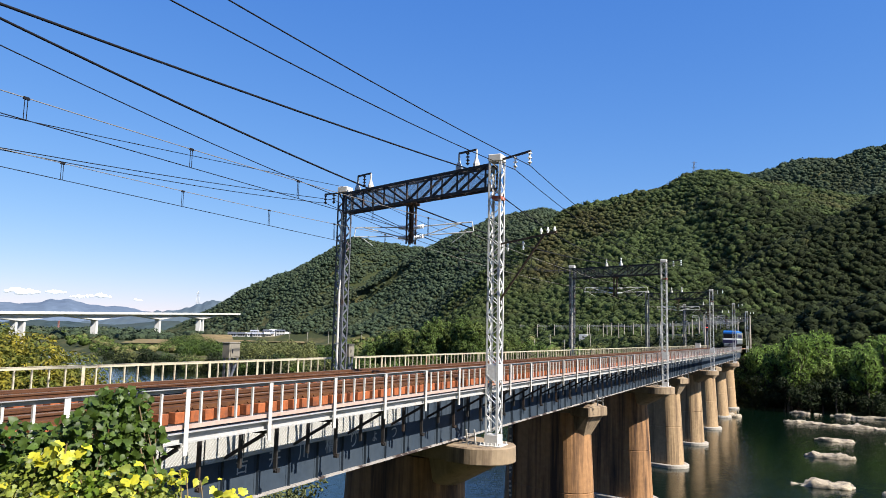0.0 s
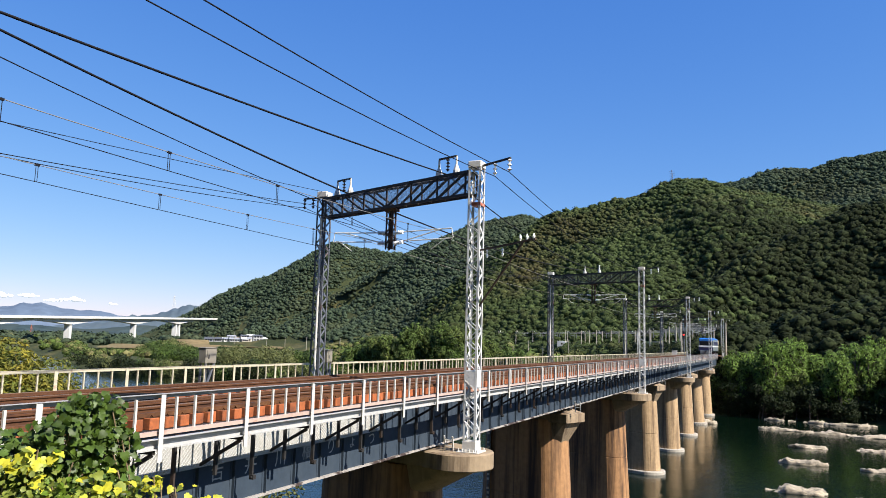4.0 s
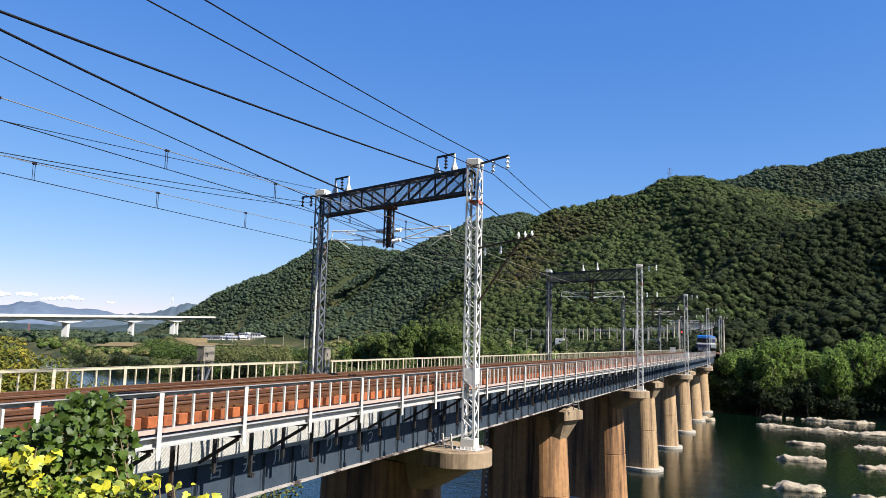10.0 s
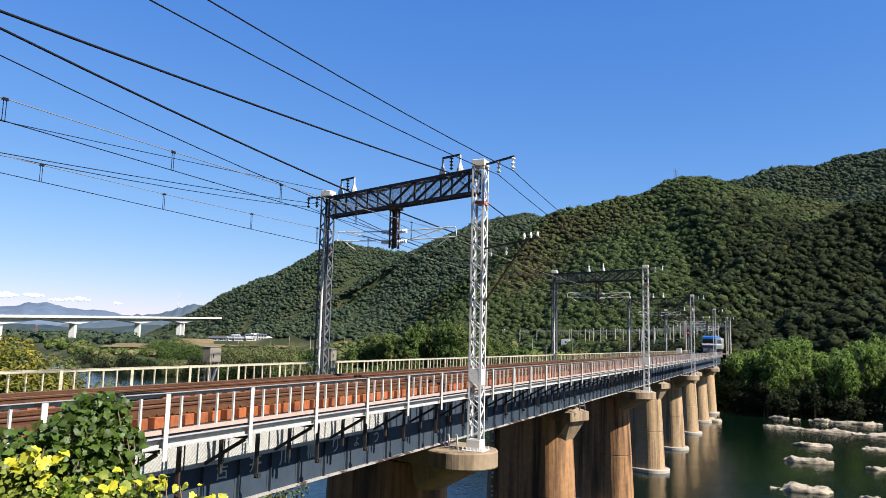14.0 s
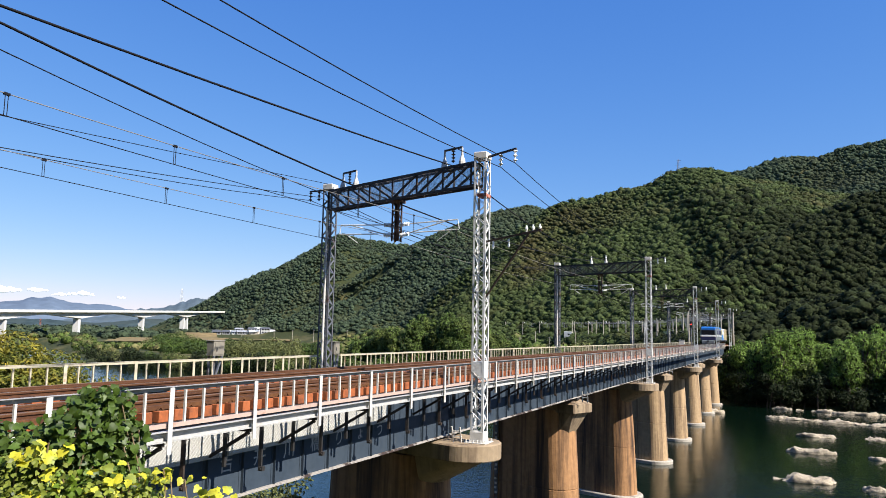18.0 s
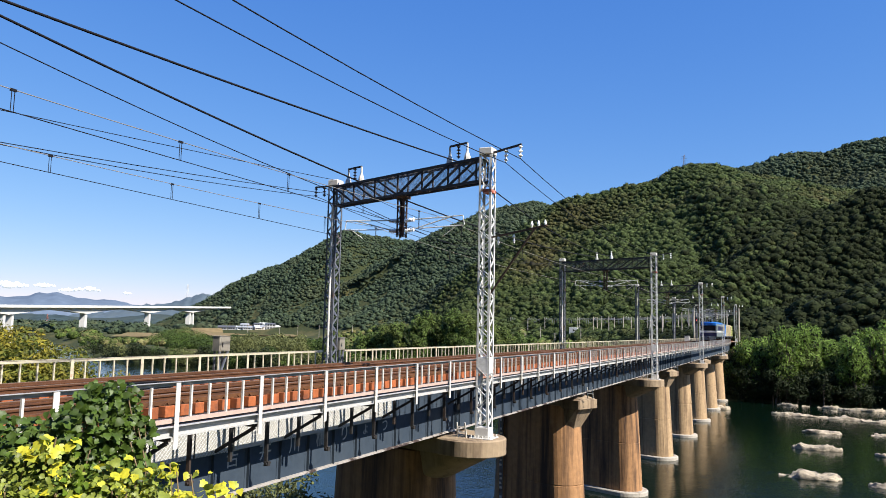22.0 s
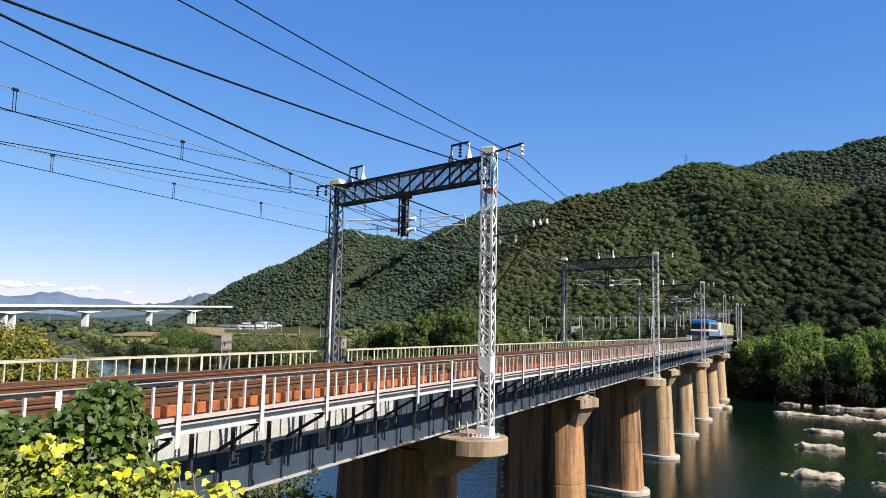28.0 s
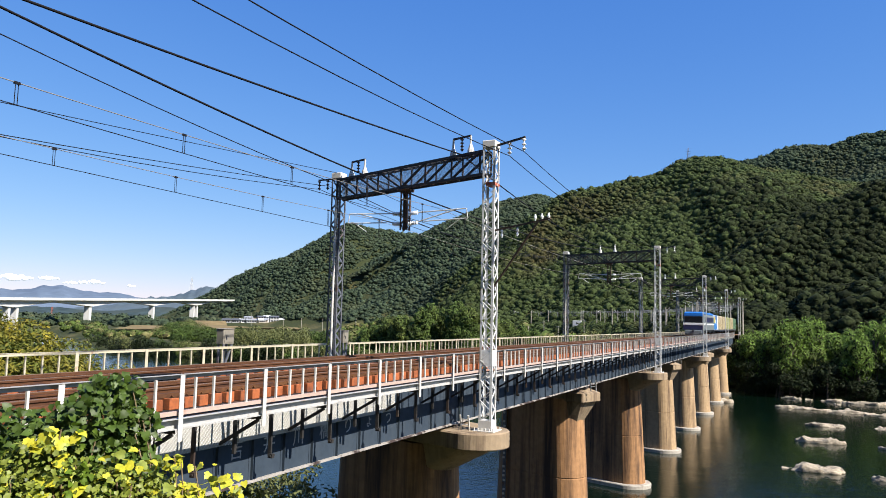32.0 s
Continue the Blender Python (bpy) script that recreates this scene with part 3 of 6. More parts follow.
def insulator(bm, p, q, n=3, r=0.085):
    """A string of porcelain sheds hung from p to q."""
    p, q = Vector(p), Vector(q)
    d = q - p
    turn = d.to_track_quat("Z", "Y").to_matrix().to_4x4()
    step = d.length / n
    for i in range(n):
        prof = [(0.025, 0), (0.03, step * 0.2), (r, step * 0.45), (r, step * 0.55), (0.035, step * 0.75), (0.025, step * 0.98)]
        turned(bm, prof, p + d * (i / n), 10, turn)


def portal(k, detail=True):
    y0 = pier_y(2 * k)
    root = thing("catenary_portal", (MAST_X, y0, CAP_Z), "lattice steel catenary portal with a dark truss beam over both tracks", "catenary portal", "portals over the tracks")
    zt, zl, zh = MAST_TOP - CAP_Z, BEAM_LOW - CAP_Z, BEAM_HIGH - CAP_Z
    xl, yl = -MAST_WIDE, MAST_WIDE * SKEW
    for x, y, mat, right in ((0, 0, GALV, True), (xl, yl, GREY_STEEL, False)):
        m = mast(root, x, y, 0.03, zt - 0.28, mat, "galvanised lattice mast" if right else "blue-grey lattice mast")
        bm = bmesh.new()
        block(bm, x - 0.27, x + 0.27, y - 0.27, y + 0.27, zt - 0.28, zt, 0.03)
        part("mast_cap", bm, WHITE_STEEL, m, "white box cap")
        bm = bmesh.new()
        block(bm, x - 0.42, x + 0.42, y - 0.42, y + 0.42, 0, 0.04, 0.008)
        for a in range(6):
            for s in (-1, 1):
                rod(bm, (x - 0.36 + 0.144 * a, y + s * 0.36, 0.03), (x - 0.36 + 0.144 * a, y + s * 0.36, 0.13), 0.025, 6)
        part("base_plate", bm, WHITE_STEEL, m, "bolted white base plate")
        if not right:
            part("cable_pipe", rod(bmesh.new(), (x + 0.06, y - 0.29, 0.04), (x + 0.06, y - 0.29, zl), 0.055, 10), WHITE_STEEL, m, "white cable pipe up the mast")
        if right:
            bm = bmesh.new()
            block(bm, x - 0.262, x + 0.262, y - 0.262, y + 0.262, 0.05, 0.40, 0.01)
            part("foot_casing", bm, WHITE_STEEL, m)
            bm = bmesh.new()
            block(bm, x - 0.245, x + 0.245, y - 0.245, y + 0.245, 2.35, 2.95, 0.01)
            part("sheet_casing", bm, GALV, m)
            bm = bmesh.new()
            block(bm, x - 0.10, x + 0.255, y - 0.255, y + 0.255, zl - 0.48, zl - 0.36)
            part("marker_band", bm, RED_BAND, m, "faded red marker band")
    # truss beam
    way = Vector((xl, yl, 0))
    side = Vector((-way.y, way.x, 0)).normalized() * 0.2
    for s in (-1, 1):
        for z in (zl, zh):
            bm = bmesh.new()
            bar(bm, way * 0.02 + side * s + Vector((0, 0, z)), way * 0.985 + side * s + Vector((0, 0, z)), 0.09, 0.1)
            part("chord", bm, BEAM_STEEL, root, "dark steel chord")
        n = 6
        for i in range(n + 1):
            u = 0.03 + 0.945 * i / n + (0.012 if s > 0 else -0.012)
            a = way * u + side * s
            bm = bmesh.new()
            bar(bm, a + Vector((0, 0, zl)), a + Vector((0, 0, zh)), 0.06)
            if i < n:
                # the diagonals rise towards the nearer mast
                b = way * (u + 0.945 / n) + side * s
                c, d = (zh, zl) if i < 3 else (zl, zh)
                bar(bm, a + Vector((0, 0, c)), b + Vector((0, 0, d)), 0.075)
            part("truss_member", bm, BEAM_STEEL, root)
    tie = None
    for i in range(13):
        for z in (zl, zh):
            a = way * (0.03 + 0.945 * i / 12) + Vector((0, 0, z))
            if tie is None:
                tie = part("cross_tie", bar(bmesh.new(), -side, side, 0.04), BEAM_STEEL, root)
                tie.location = a
            else:
                share("cross_tie", tie, root, pose(a.x, a.y, a.z))
    # fine wire netting inside the truss
    if k < 2:
        bm = bmesh.new()
        for i in range(260):
            a = way * (0.03 + 0.945 * i / 260)
            bar(bm, a + Vector((0, 0, zl)), a + Vector((0, 0, zh)), 0.007)
        for i in range(24):
            z = zl + (zh - zl) * i / 24
            bar(bm, way * 0.03 + Vector((0, 0, z)), way * 0.975 + Vector((0, 0, z)), 0.007)
        part("netting", bm, GREY_STEEL, root, "fine grey wire netting")
    # hanging post between the tracks, with the arms that hold the wires
    c = way * 0.503
    dp = mast(root, c.x, c.y, 17.64 - CAP_Z, zl - 0.1, POST_RUST, "rusty hanging lattice post", 0.26)
    part("head_plate", block(bmesh.new(), c.x - 0.3, c.x + 0.3, c.y - 0.2, c.y + 0.2, zl - 0.16, zl - 0.06), POST_RUST, dp)
    for s, tx in ((1, TRACKS[0] - MAST_X), (-1, TRACKS[1] - MAST_X)):
        zc = 17.60 - CAP_Z
        ya = c.y
        for za, zb in ((0.75, 0.78), (0.30, 0.36)):
            bm = bmesh.new()
            insulator(bm, (c.x + s * 0.14, ya, zc + za), (c.x + s * 0.62, ya, zc + zb), 5, 0.095)
            part("insulator", bm, PORCELAIN, root, "white porcelain insulator")
        bm = bmesh.new()
        rod(bm, (c.x + s * 0.5, ya, zc + 0.78), (tx + s * 0.9, ya, zc + 0.86), 0.026, 6)
        rod(bm, (c.x + s * 0.5, ya, zc + 0.36), (tx + s * 0.5, ya, zc + 0.86), 0.026, 6)
        rod(bm, (c.x + s * 0.9, ya, zc + 0.40), (tx + s * 0.95, ya, zc + 0.45), 0.024, 6)
        rod(bm, (tx + s * 0.9, ya, zc + 0.86), (tx + s * 0.97, ya, zc + 0.47), 0.02, 6)
        rod(bm, (tx + s * 0.6, ya, zc + 0.42), (tx, ya, zc + 0.02), 0.018, 6)
        part("cantilever_arm", bm, GALV, root, "galvanised tube arm")
    # feeder frames on the beam
    for fx in ([(0.112, 0.212), (0.80, 0.90)] if k < 1 else [(0.44, 0.60)]):
        fx = [way * u for u in fx]
        for p in fx:
            bm = bmesh.new()
            bar(bm, p + Vector((0, 0, zh)), p + Vector((0, 0, zh + 0.78)), 0.05)
            turned(bm, [(0.15, zh + 0.05), (0.14, zh + 0.2), (0.05, zh + 0.45), (0.04, zh + 0.75)], (p.x, p.y, 0), 8)
            part("feeder_post", bm, WHITE_STEEL, root, "white feeder post with a flared foot")
        if k < 1:
            bm = bmesh.new()
            bar(bm, fx[0] + Vector((0, 0, zh + 0.78)), fx[1] + Vector((0, 0, zh + 0.78)), 0.07)
            part("frame_bar", bm, BEAM_STEEL, root)
        for p in ([(fx[0] + fx[1]) / 2] if k < 1 else fx):
            bm = bmesh.new()
            insulator(bm, p + Vector((0, 0, zh + 0.76)), p + Vector((0, 0, zh + 0.22)), 4, 0.085)
            part("insulator", bm, BROWN_PORCELAIN if k < 1 else PORCELAIN, root, "dark brown insulator string" if k < 1 else "porcelain insulator string")
    # outer arms
    for x, y, s, z in ((0, 0, 1, zt - 0.22), (xl, yl, -1, zt - 0.25)):
        bm = bmesh.new()
        e = Vector((s * 1.55, -s * 1.55 * SKEW, 0.12))
        bar(bm, Vector((x, y, z)), Vector((x, y, z)) + e, 0.07)
        part("outer_arm", bm, BEAM_STEEL, root, "dark outer arm")
        for u in (0.55, 0.97):
            bm = bmesh.new()
            p = Vector((x, y, z)) + e * u
            insulator(bm, p, p - Vector((0, 0, 0.5)), 3, 0.085)
            part("insulator", bm, PORCELAIN if s > 0 else BROWN_PORCELAIN, root, "porcelain insulator string" if s > 0 else "dark brown insulator string")
    return root


for k in range(-1, 5):
    portal(k)


ARM_RUST = surface("rusty_arm_steel", (0.091, 0.0525, 0.0315), 0.8, 0, 8, 0.2, (0.049, 0.028, 0.021), 2.0, (0.5, 0.65), bump=0.05)
# a rust-brown side arm behind the first mast
arm = thing("side_arm", (MAST_X, pier_y(0), CAP_Z), "rust-brown braced side arm with white insulators on the mast", "bracket")
e = Vector((1, -SKEW, 0))
za = 17.27 - CAP_Z
part("cross_arm", bar(bmesh.new(), e * 0.22 + Vector((0, 0, za)), e * 2.65 + Vector((0, 0, za + 0.24)), 0.06), ARM_RUST, arm)
part("brace", bar(bmesh.new(), e * 0.22 + Vector((0, 0, za - 2.10)), e * 2.13 + Vector((0, 0, za + 0.16)), 0.055), ARM_RUST, arm)
for u in (2.02, 2.30, 2.58):
    bm = bmesh.new()
    insulator(bm, e * u + Vector((0, 0, za + 0.20)), e * u + Vector((0, 0, za + 0.45)), 1, 0.055)
    part("insulator", bm, PORCELAIN, arm, "white pin insulator")
for u in (0.55, 1.25):
    bm = bmesh.new()
    insulator(bm, e * u + Vector((0, 0, za + 0.02)), e * u + Vector((0, 0, za - 0.30)), 2, 0.05)
    part("insulator", bm, PORCELAIN, arm, "white hanging insulator")


def sagging(name, ends, sag, r, material, label):
    """One wire over several supports, hanging between them."""
    cu = bpy.data.curves.new(name, "CURVE")
    cu.dimensions, cu.bevel_depth, cu.bevel_resolution = "3D", r, 1
    pts = []
    for a, b, dip in zip(ends, ends[1:], sag):
        for i in range(14):
            u = i / 14
            p = Vector(a).lerp(Vector(b), u)
            p.z -= dip * 4 * u * (1 - u)
            pts.append(p)
    pts.append(Vector(ends[-1]))
    sp = cu.splines.new("POLY")
    sp.points.add(len(pts) - 1)
    for q, p in zip(sp.points, pts):
        q.co = (*p, 1)
    cu.materials.append(material)
    return tagged(new(name, cu), label, "wire")


def supports(x, z, ks=range(-1, 5)):
    return [(x, pier_y(2 * k, x), z) for k in ks]


def beam_x(u):
    return MAST_X - MAST_WIDE * u


def run(x, z_before, z, sag_before, sag=0.8):
    """The supports of a wire: the one behind the eye, at its own height, then those on the bridge; and the sag of each bay."""
    return [(x, pier_y(-2, x), z_before)] + supports(x, z, range(0, 5)), [sag_before] + [sag] * 4


def feeder(u_before, u, later, z_before, z, sag_before, sag):
    """A feeder that leaves its frame on the first portal for the middle of the next beams."""
    back, x, far = beam_x(u_before), beam_x(u), beam_x(later)
    return [(back, pier_y(-2, back), z_before), (x, pier_y(0, x), z)] + [(far, pier_y(2 * k, far), BEAM_HIGH + 0.32) for k in range(1, 5)], [sag_before] + [sag] * 4


WIRES = [
    ("feeder_wire", feeder(0.17, 0.165, 0.44, 18.2, 20.44, 0.28, 0.75), 0.026, WIRE_BLACK, "thick dark stranded feeder wire"),
    ("feeder_wire", feeder(0.90, 0.85, 0.60, 24.00, 20.57, 0.50, 0.55), 0.036, WIRE_BLACK, "thick black feeder wire"),
    ("power_wire", run(MAST_X + 0.85, 20.15, 20.02, 0.79), 0.014, WIRE_BLACK, "thin dark power wire on the outer arm"),
    ("power_wire", run(MAST_X + 1.50, 19.86, 20.08, 0.54), 0.014, WIRE_BLACK, "thin dark power wire on the outer arm"),
    ("power_wire", run(MAST_X - MAST_WIDE - 0.85, 17.81, 20.21, 0.43), 0.014, WIRE_BLACK, "thin dark power wire on the outer arm"),
    ("power_wire", run(MAST_X - MAST_WIDE - 1.50, 19.20, 20.13, 0.88), 0.014, WIRE_BLACK, "thin dark power wire on the outer arm"),
    ("ground_wire", run(MAST_X - MAST_WIDE, 17.98, 20.72, 0.10), 0.012, WIRE_BLACK, "thin dark overhead ground wire"),
    ("ground_wire", run(MAST_X - MAST_WIDE - 0.30, 24.80, 20.26, 0.75, 1.1), 0.018, WIRE_BLACK, "dark overhead ground wire"),
]
for name, (ends, sags), r, mat, label in WIRES:
    sagging(name, ends, sags, r, mat, label)
for tx, zc, y_first, gap in ((TRACKS[0], 17.64, 4.40, 4.15), (TRACKS[1], 17.52, 4.10, 4.05)):
    sagging("contact_wire", supports(tx, zc), [0.02] * 5, 0.010, WIRE_BLACK, "dark contact wire above the track")
    sagging("messenger_wire", supports(tx, zc + 0.75), [0.36] * 5, 0.010, WIRE_PALE, "pale messenger wire carrying the contact wire")
    for i in range(36):
        y = y_first + i * gap
        u = ((y - pier_y(0, tx)) / (2 * SPAN)) % 1.0
        zt = zc + 0.75 - 0.36 * 4 * u * (1 - u)
        bm = bmesh.new()
        rod(bm, (0, -0.03, -0.02), (0, -0.03, zt - zc), 0.008, 5)
        rod(bm, (0, 0.03, -0.02), (0, 0.03, zt - zc), 0.008, 5)
        block(bm, -0.02, 0.02, -0.06, 0.06, zt - zc - 0.03, zt - zc + 0.02)
        d = part("dropper", bm, WIRE_BLACK)
        d.location = (tx, y, zc)
        tagged(d, "thin wire dropper between messenger and contact wire", "dropper", "droppers")


# ---- woods and trees ----
FOREST = surface("broadleaf_forest", (0.043, 0.060, 0.019), 0.9, 0, 1.1, 0.45, (0.062, 0.056, 0.021), 0.012, (0.5, 0.66), bump=0.4, bump_scale=1.4, vary="island", vary_by=0.35, spec=0.15)
LEAF_BAMBOO = surface("bamboo_leaves", (0.155, 0.24, 0.046), 0.7, 0, 1.2, 0.3, bump=0, vary="island", vary_by=0.35, through_light=0.35, spec=0.25)
LEAF_REED = surface("tall_and_shaded_bamboo_leaves", (0.085, 0.13, 0.030), 0.7, 0, 1.2, 0.3, (0.11, 0.14, 0.035), 0.1, (0.46, 0.6), bump=0, vary="island", vary_by=0.35, through_light=0.25, spec=0.2)
LEAF_GREEN = surface("green_leaves", (0.075, 0.118, 0.022), 0.7, 0, 1.2, 0.35, (0.0425, 0.068, 0.017), 0.12, (0.46, 0.56), bump=0, vary="island", vary_by=0.4, through_light=0.3, spec=0.25)
LEAF_YELLOW = surface("autumn_leaves", (0.24, 0.195, 0.020), 0.7, 0, 0.7, 0.35, (0.085, 0.105, 0.018), 0.30, (0.40, 0.58), bump=0, vary="island", vary_by=0.4, through_light=0.3, spec=0.25)
LEAF_PALE = surface("pale_olive_leaves", (0.135, 0.148, 0.052), 0.75, 0, 1.0, 0.3, bump=0, vary="island", vary_by=0.35, through_light=0.3, spec=0.25)
LEAF_DARK = surface("dark_and_shaded_leaves", (0.017, 0.026, 0.008), 0.7, 0, 1.2, 0.35, bump=0, vary="island", vary_by=0.4, through_light=0.2, spec=0.2)
BARK = surface("bark", (0.07, 0.0525, 0.0385), 0.9, 0, 8, 0.3, (0.035, 0.028, 0.021), 3.0, (0.5, 0.65), (3, 3, 0.5), 0.3)


def ico(sub):
    bm = bmesh.new()
    bmesh.ops.create_icosphere(bm, subdivisions=sub, radius=1)
    v = np.array([p.co[:] for p in bm.verts])
    f = np.array([[p.index for p in q.verts] for q in bm.faces])
    bm.free()
    return v, f


def lumpy(sub, seed, rough=0.32):
    v, f = ico(sub)
    out = []
    for p in v:
        n = noise.noise(Vector(p) * 1.6 + Vector((seed * 7.1, 0, 3))) * 0.7 + noise.noise(Vector(p) * 3.7 + Vector((0, seed * 5.3, 1))) * 0.5
        out.append(p * (1 + rough * n))
    return np.array(out), f


def joined(name, bodies, picks, at, size, turn, material, smooth=False):
    """Many copies of a few bodies in one mesh."""
    vs, fs, base = [], [], 0
    for i in range(len(at)):
        v, f = bodies[picks[i]]
        c, s = math.cos(turn[i]), math.sin(turn[i])
        w = v * size[i]
        w = np.stack([w[:, 0] * c - w[:, 1] * s, w[:, 0] * s + w[:, 1] * c, w[:, 2]], 1) + at[i]
        vs.append(w)
        fs.append(f + base)
        base += len(v)
    return mesh_of(name, np.concatenate(vs), np.concatenate(fs), material, smooth)


def skyline():
    """How high the ground stands against the sky, as a slope, before each distance of each direction from the eye."""
    az, d = np.radians(np.linspace(-17, 67, 337)), np.linspace(60, 1260, 301)
    ga, gd = np.meshgrid(az, d, indexing="ij")
    slope = (ground_z(-np.sin(ga) * gd, np.cos(ga) * gd) + 3 - EYE.z) / gd
    return np.maximum.accumulate(slope, axis=1)


def hill_woods():
    n = 600000
    az = radians(1) * rng.uniform(-16, 66, n)
    d = np.sqrt(rng.uniform(215.0 ** 2, 1250.0 ** 2, n))
    d[:120000] = np.sqrt(rng.uniform(205.0 ** 2, 480.0 ** 2, 120000))
    x, y = -np.sin(az) * d, np.cos(az) * d
    # thin out to one tree a cell, the cells wider further off
    cell = 1.35 + d / 800
    key = np.round(x / cell).astype(np.int64) * 100003 + np.round(y / cell).astype(np.int64)
    _, first = np.unique(key, return_index=True)
    x, y, cell, d, az = x[first], y[first], cell[first], d[first], az[first]
    z = ground_z(x, y)
    # drop the trees behind a crest
    line = skyline()
    i = np.clip(np.round((np.degrees(az) + 17) * 4).astype(int), 0, 336)
    j = np.clip(((d * 0.97 - 60) / 4).astype(int), 0, 300)
    first = (to_line(x, y, VILLAGE)[0] > 24) & ~((z < 12.5) & (x < -0.60 * y) & (x > -0.95 * y)) & (z > 7.6 + 1.5 * hash_noise(x / 30, y / 30, 21)) & (line[i, j] < (z + 8 - EYE.z) / d)
    z = z[first]
    x, y, cell, d = x[first], y[first], cell[first], d[first]
    n = len(x)
    coarse, fine = [leafy_ball(i, 26, 0.9) for i in range(9)], [leafy_ball(40 + i, 62, 0.68) for i in range(9)]
    r = cell * np.clip(rng.lognormal(-0.08, 0.28, n), 0.5, 1.7)
    size = np.stack([r, r * rng.uniform(0.85, 1.15, n), r * rng.uniform(0.6, 0.95, n)], 1)
    at = np.stack([x, y, z + r * 0.3 + rng.uniform(-0.6, 0.7, n)], 1)
    size[d < 500] *= np.array([1.25, 1.25, 1.35])
    pick, turn = rng.integers(0, 9, n), rng.uniform(0, 6.28, n)
    # haze is put into the back ridges' colour; front hills carry browner broadleaf trees
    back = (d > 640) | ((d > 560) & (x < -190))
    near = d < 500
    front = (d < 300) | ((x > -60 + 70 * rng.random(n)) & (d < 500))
    for sel, bodies, mat, label in ((back, coarse, FOREST_HAZED, "forest on the back ridges, haze put into its bluish green"), (front, fine, FOREST_SHADED, "leafy forest on the steep hillside behind the bamboo, darkened for shade"),
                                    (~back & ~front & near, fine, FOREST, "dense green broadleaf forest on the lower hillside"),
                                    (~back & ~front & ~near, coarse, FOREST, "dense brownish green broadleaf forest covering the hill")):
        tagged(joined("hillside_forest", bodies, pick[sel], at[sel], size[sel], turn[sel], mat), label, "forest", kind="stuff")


def leafy_ball(seed, n=46, big=1.0):
    """A rough crown: a lumpy core with sprays of leaves standing out of it."""
    g = np.random.default_rng(seed)
    v, f = lumpy(1, seed, 0.3)
    v = v * 0.88
    u = g.normal(size=(n, 3))
    u[:, 2] = np.abs(u[:, 2]) * 1.1 - 0.35
    u /= np.linalg.norm(u, axis=1)[:, None]
    p = u * g.uniform(0.75, 1.08, n)[:, None]
    a = np.cross(u, g.normal(size=(n, 3)))
    a /= np.linalg.norm(a, axis=1)[:, None]
    b = np.cross(u, a) + u * g.normal(0, 0.5, n)[:, None]
    s = g.uniform(0.2, 0.42, n)[:, None] * big
    w = np.stack([p - a * s, p + b * s * 0.8, p + a * s], 1).reshape(-1, 3)
    return np.concatenate([v, w]), np.concatenate([f, len(v) + np.arange(3 * n).reshape(-1, 3)])


# steep front hillside: its shade is put into this darker leaf colour
FOREST_SHADED = surface("shaded_forest", (0.021, 0.028, 0.010), 0.9, 0, 1.1, 0.5, (0.020, 0.028, 0.010), 0.02, (0.52, 0.66), bump=0.5, bump_scale=1.4, vary="island", vary_by=0.5, spec=0.12)
# bluer leaf colour that carries the haze of distance
FOREST_HAZED = surface("hazed_forest", (0.041, 0.059, 0.033), 0.9, 0, 1.1, 0.4, (0.048, 0.058, 0.030), 0.012, (0.5, 0.66), bump=0.4, bump_scale=1.4, vary="island", vary_by=0.3, spec=0.15)
hill_woods()


def leaf_cloud(centres, radii, per, leaf, droop=0.0, seed=1, flat=0.8, slim=0.42):
    """Small folded leaf sprays scattered through the shells of several balls. Returns vertices and quads."""
    g = np.random.default_rng(seed)
    pts, out = [], []
    for c, r in zip(centres, radii):
        n = int(per * r * r)
        u = g.normal(size=(n, 3))
        u /= np.linalg.norm(u, axis=1)[:, None]
        q = u * (g.uniform(0.55, 1.05, n) ** 0.6)[:, None] * r * np.array([1, 1, flat])
        pts.append(q + c)
        out.append(u)
    p, u = np.concatenate(pts), np.concatenate(out)
    n = len(p)
    # each leaf lies roughly square to the crown's surface, tilted up
    face = u * 0.75 + g.normal(size=(n, 3)) * 0.42 + np.array([0, 0, 0.35])
    face /= np.linalg.norm(face, axis=1)[:, None]
    a = u * 0.4 + g.normal(size=(n, 3)) * 0.7 + np.array([0, 0, -droop])
    a -= face * (a * face).sum(1)[:, None]
    a /= np.linalg.norm(a, axis=1)[:, None] + 1e-9
    b = np.cross(face, a)
    s = leaf * g.uniform(0.6, 1.4, n)[:, None]
    w = s * slim
    v = np.stack([p - a * s, p + b * w, p + a * s, p - b * w], 1).reshape(-1, 3)
    f = np.arange(4 * n).reshape(-1, 4)
    return v, f


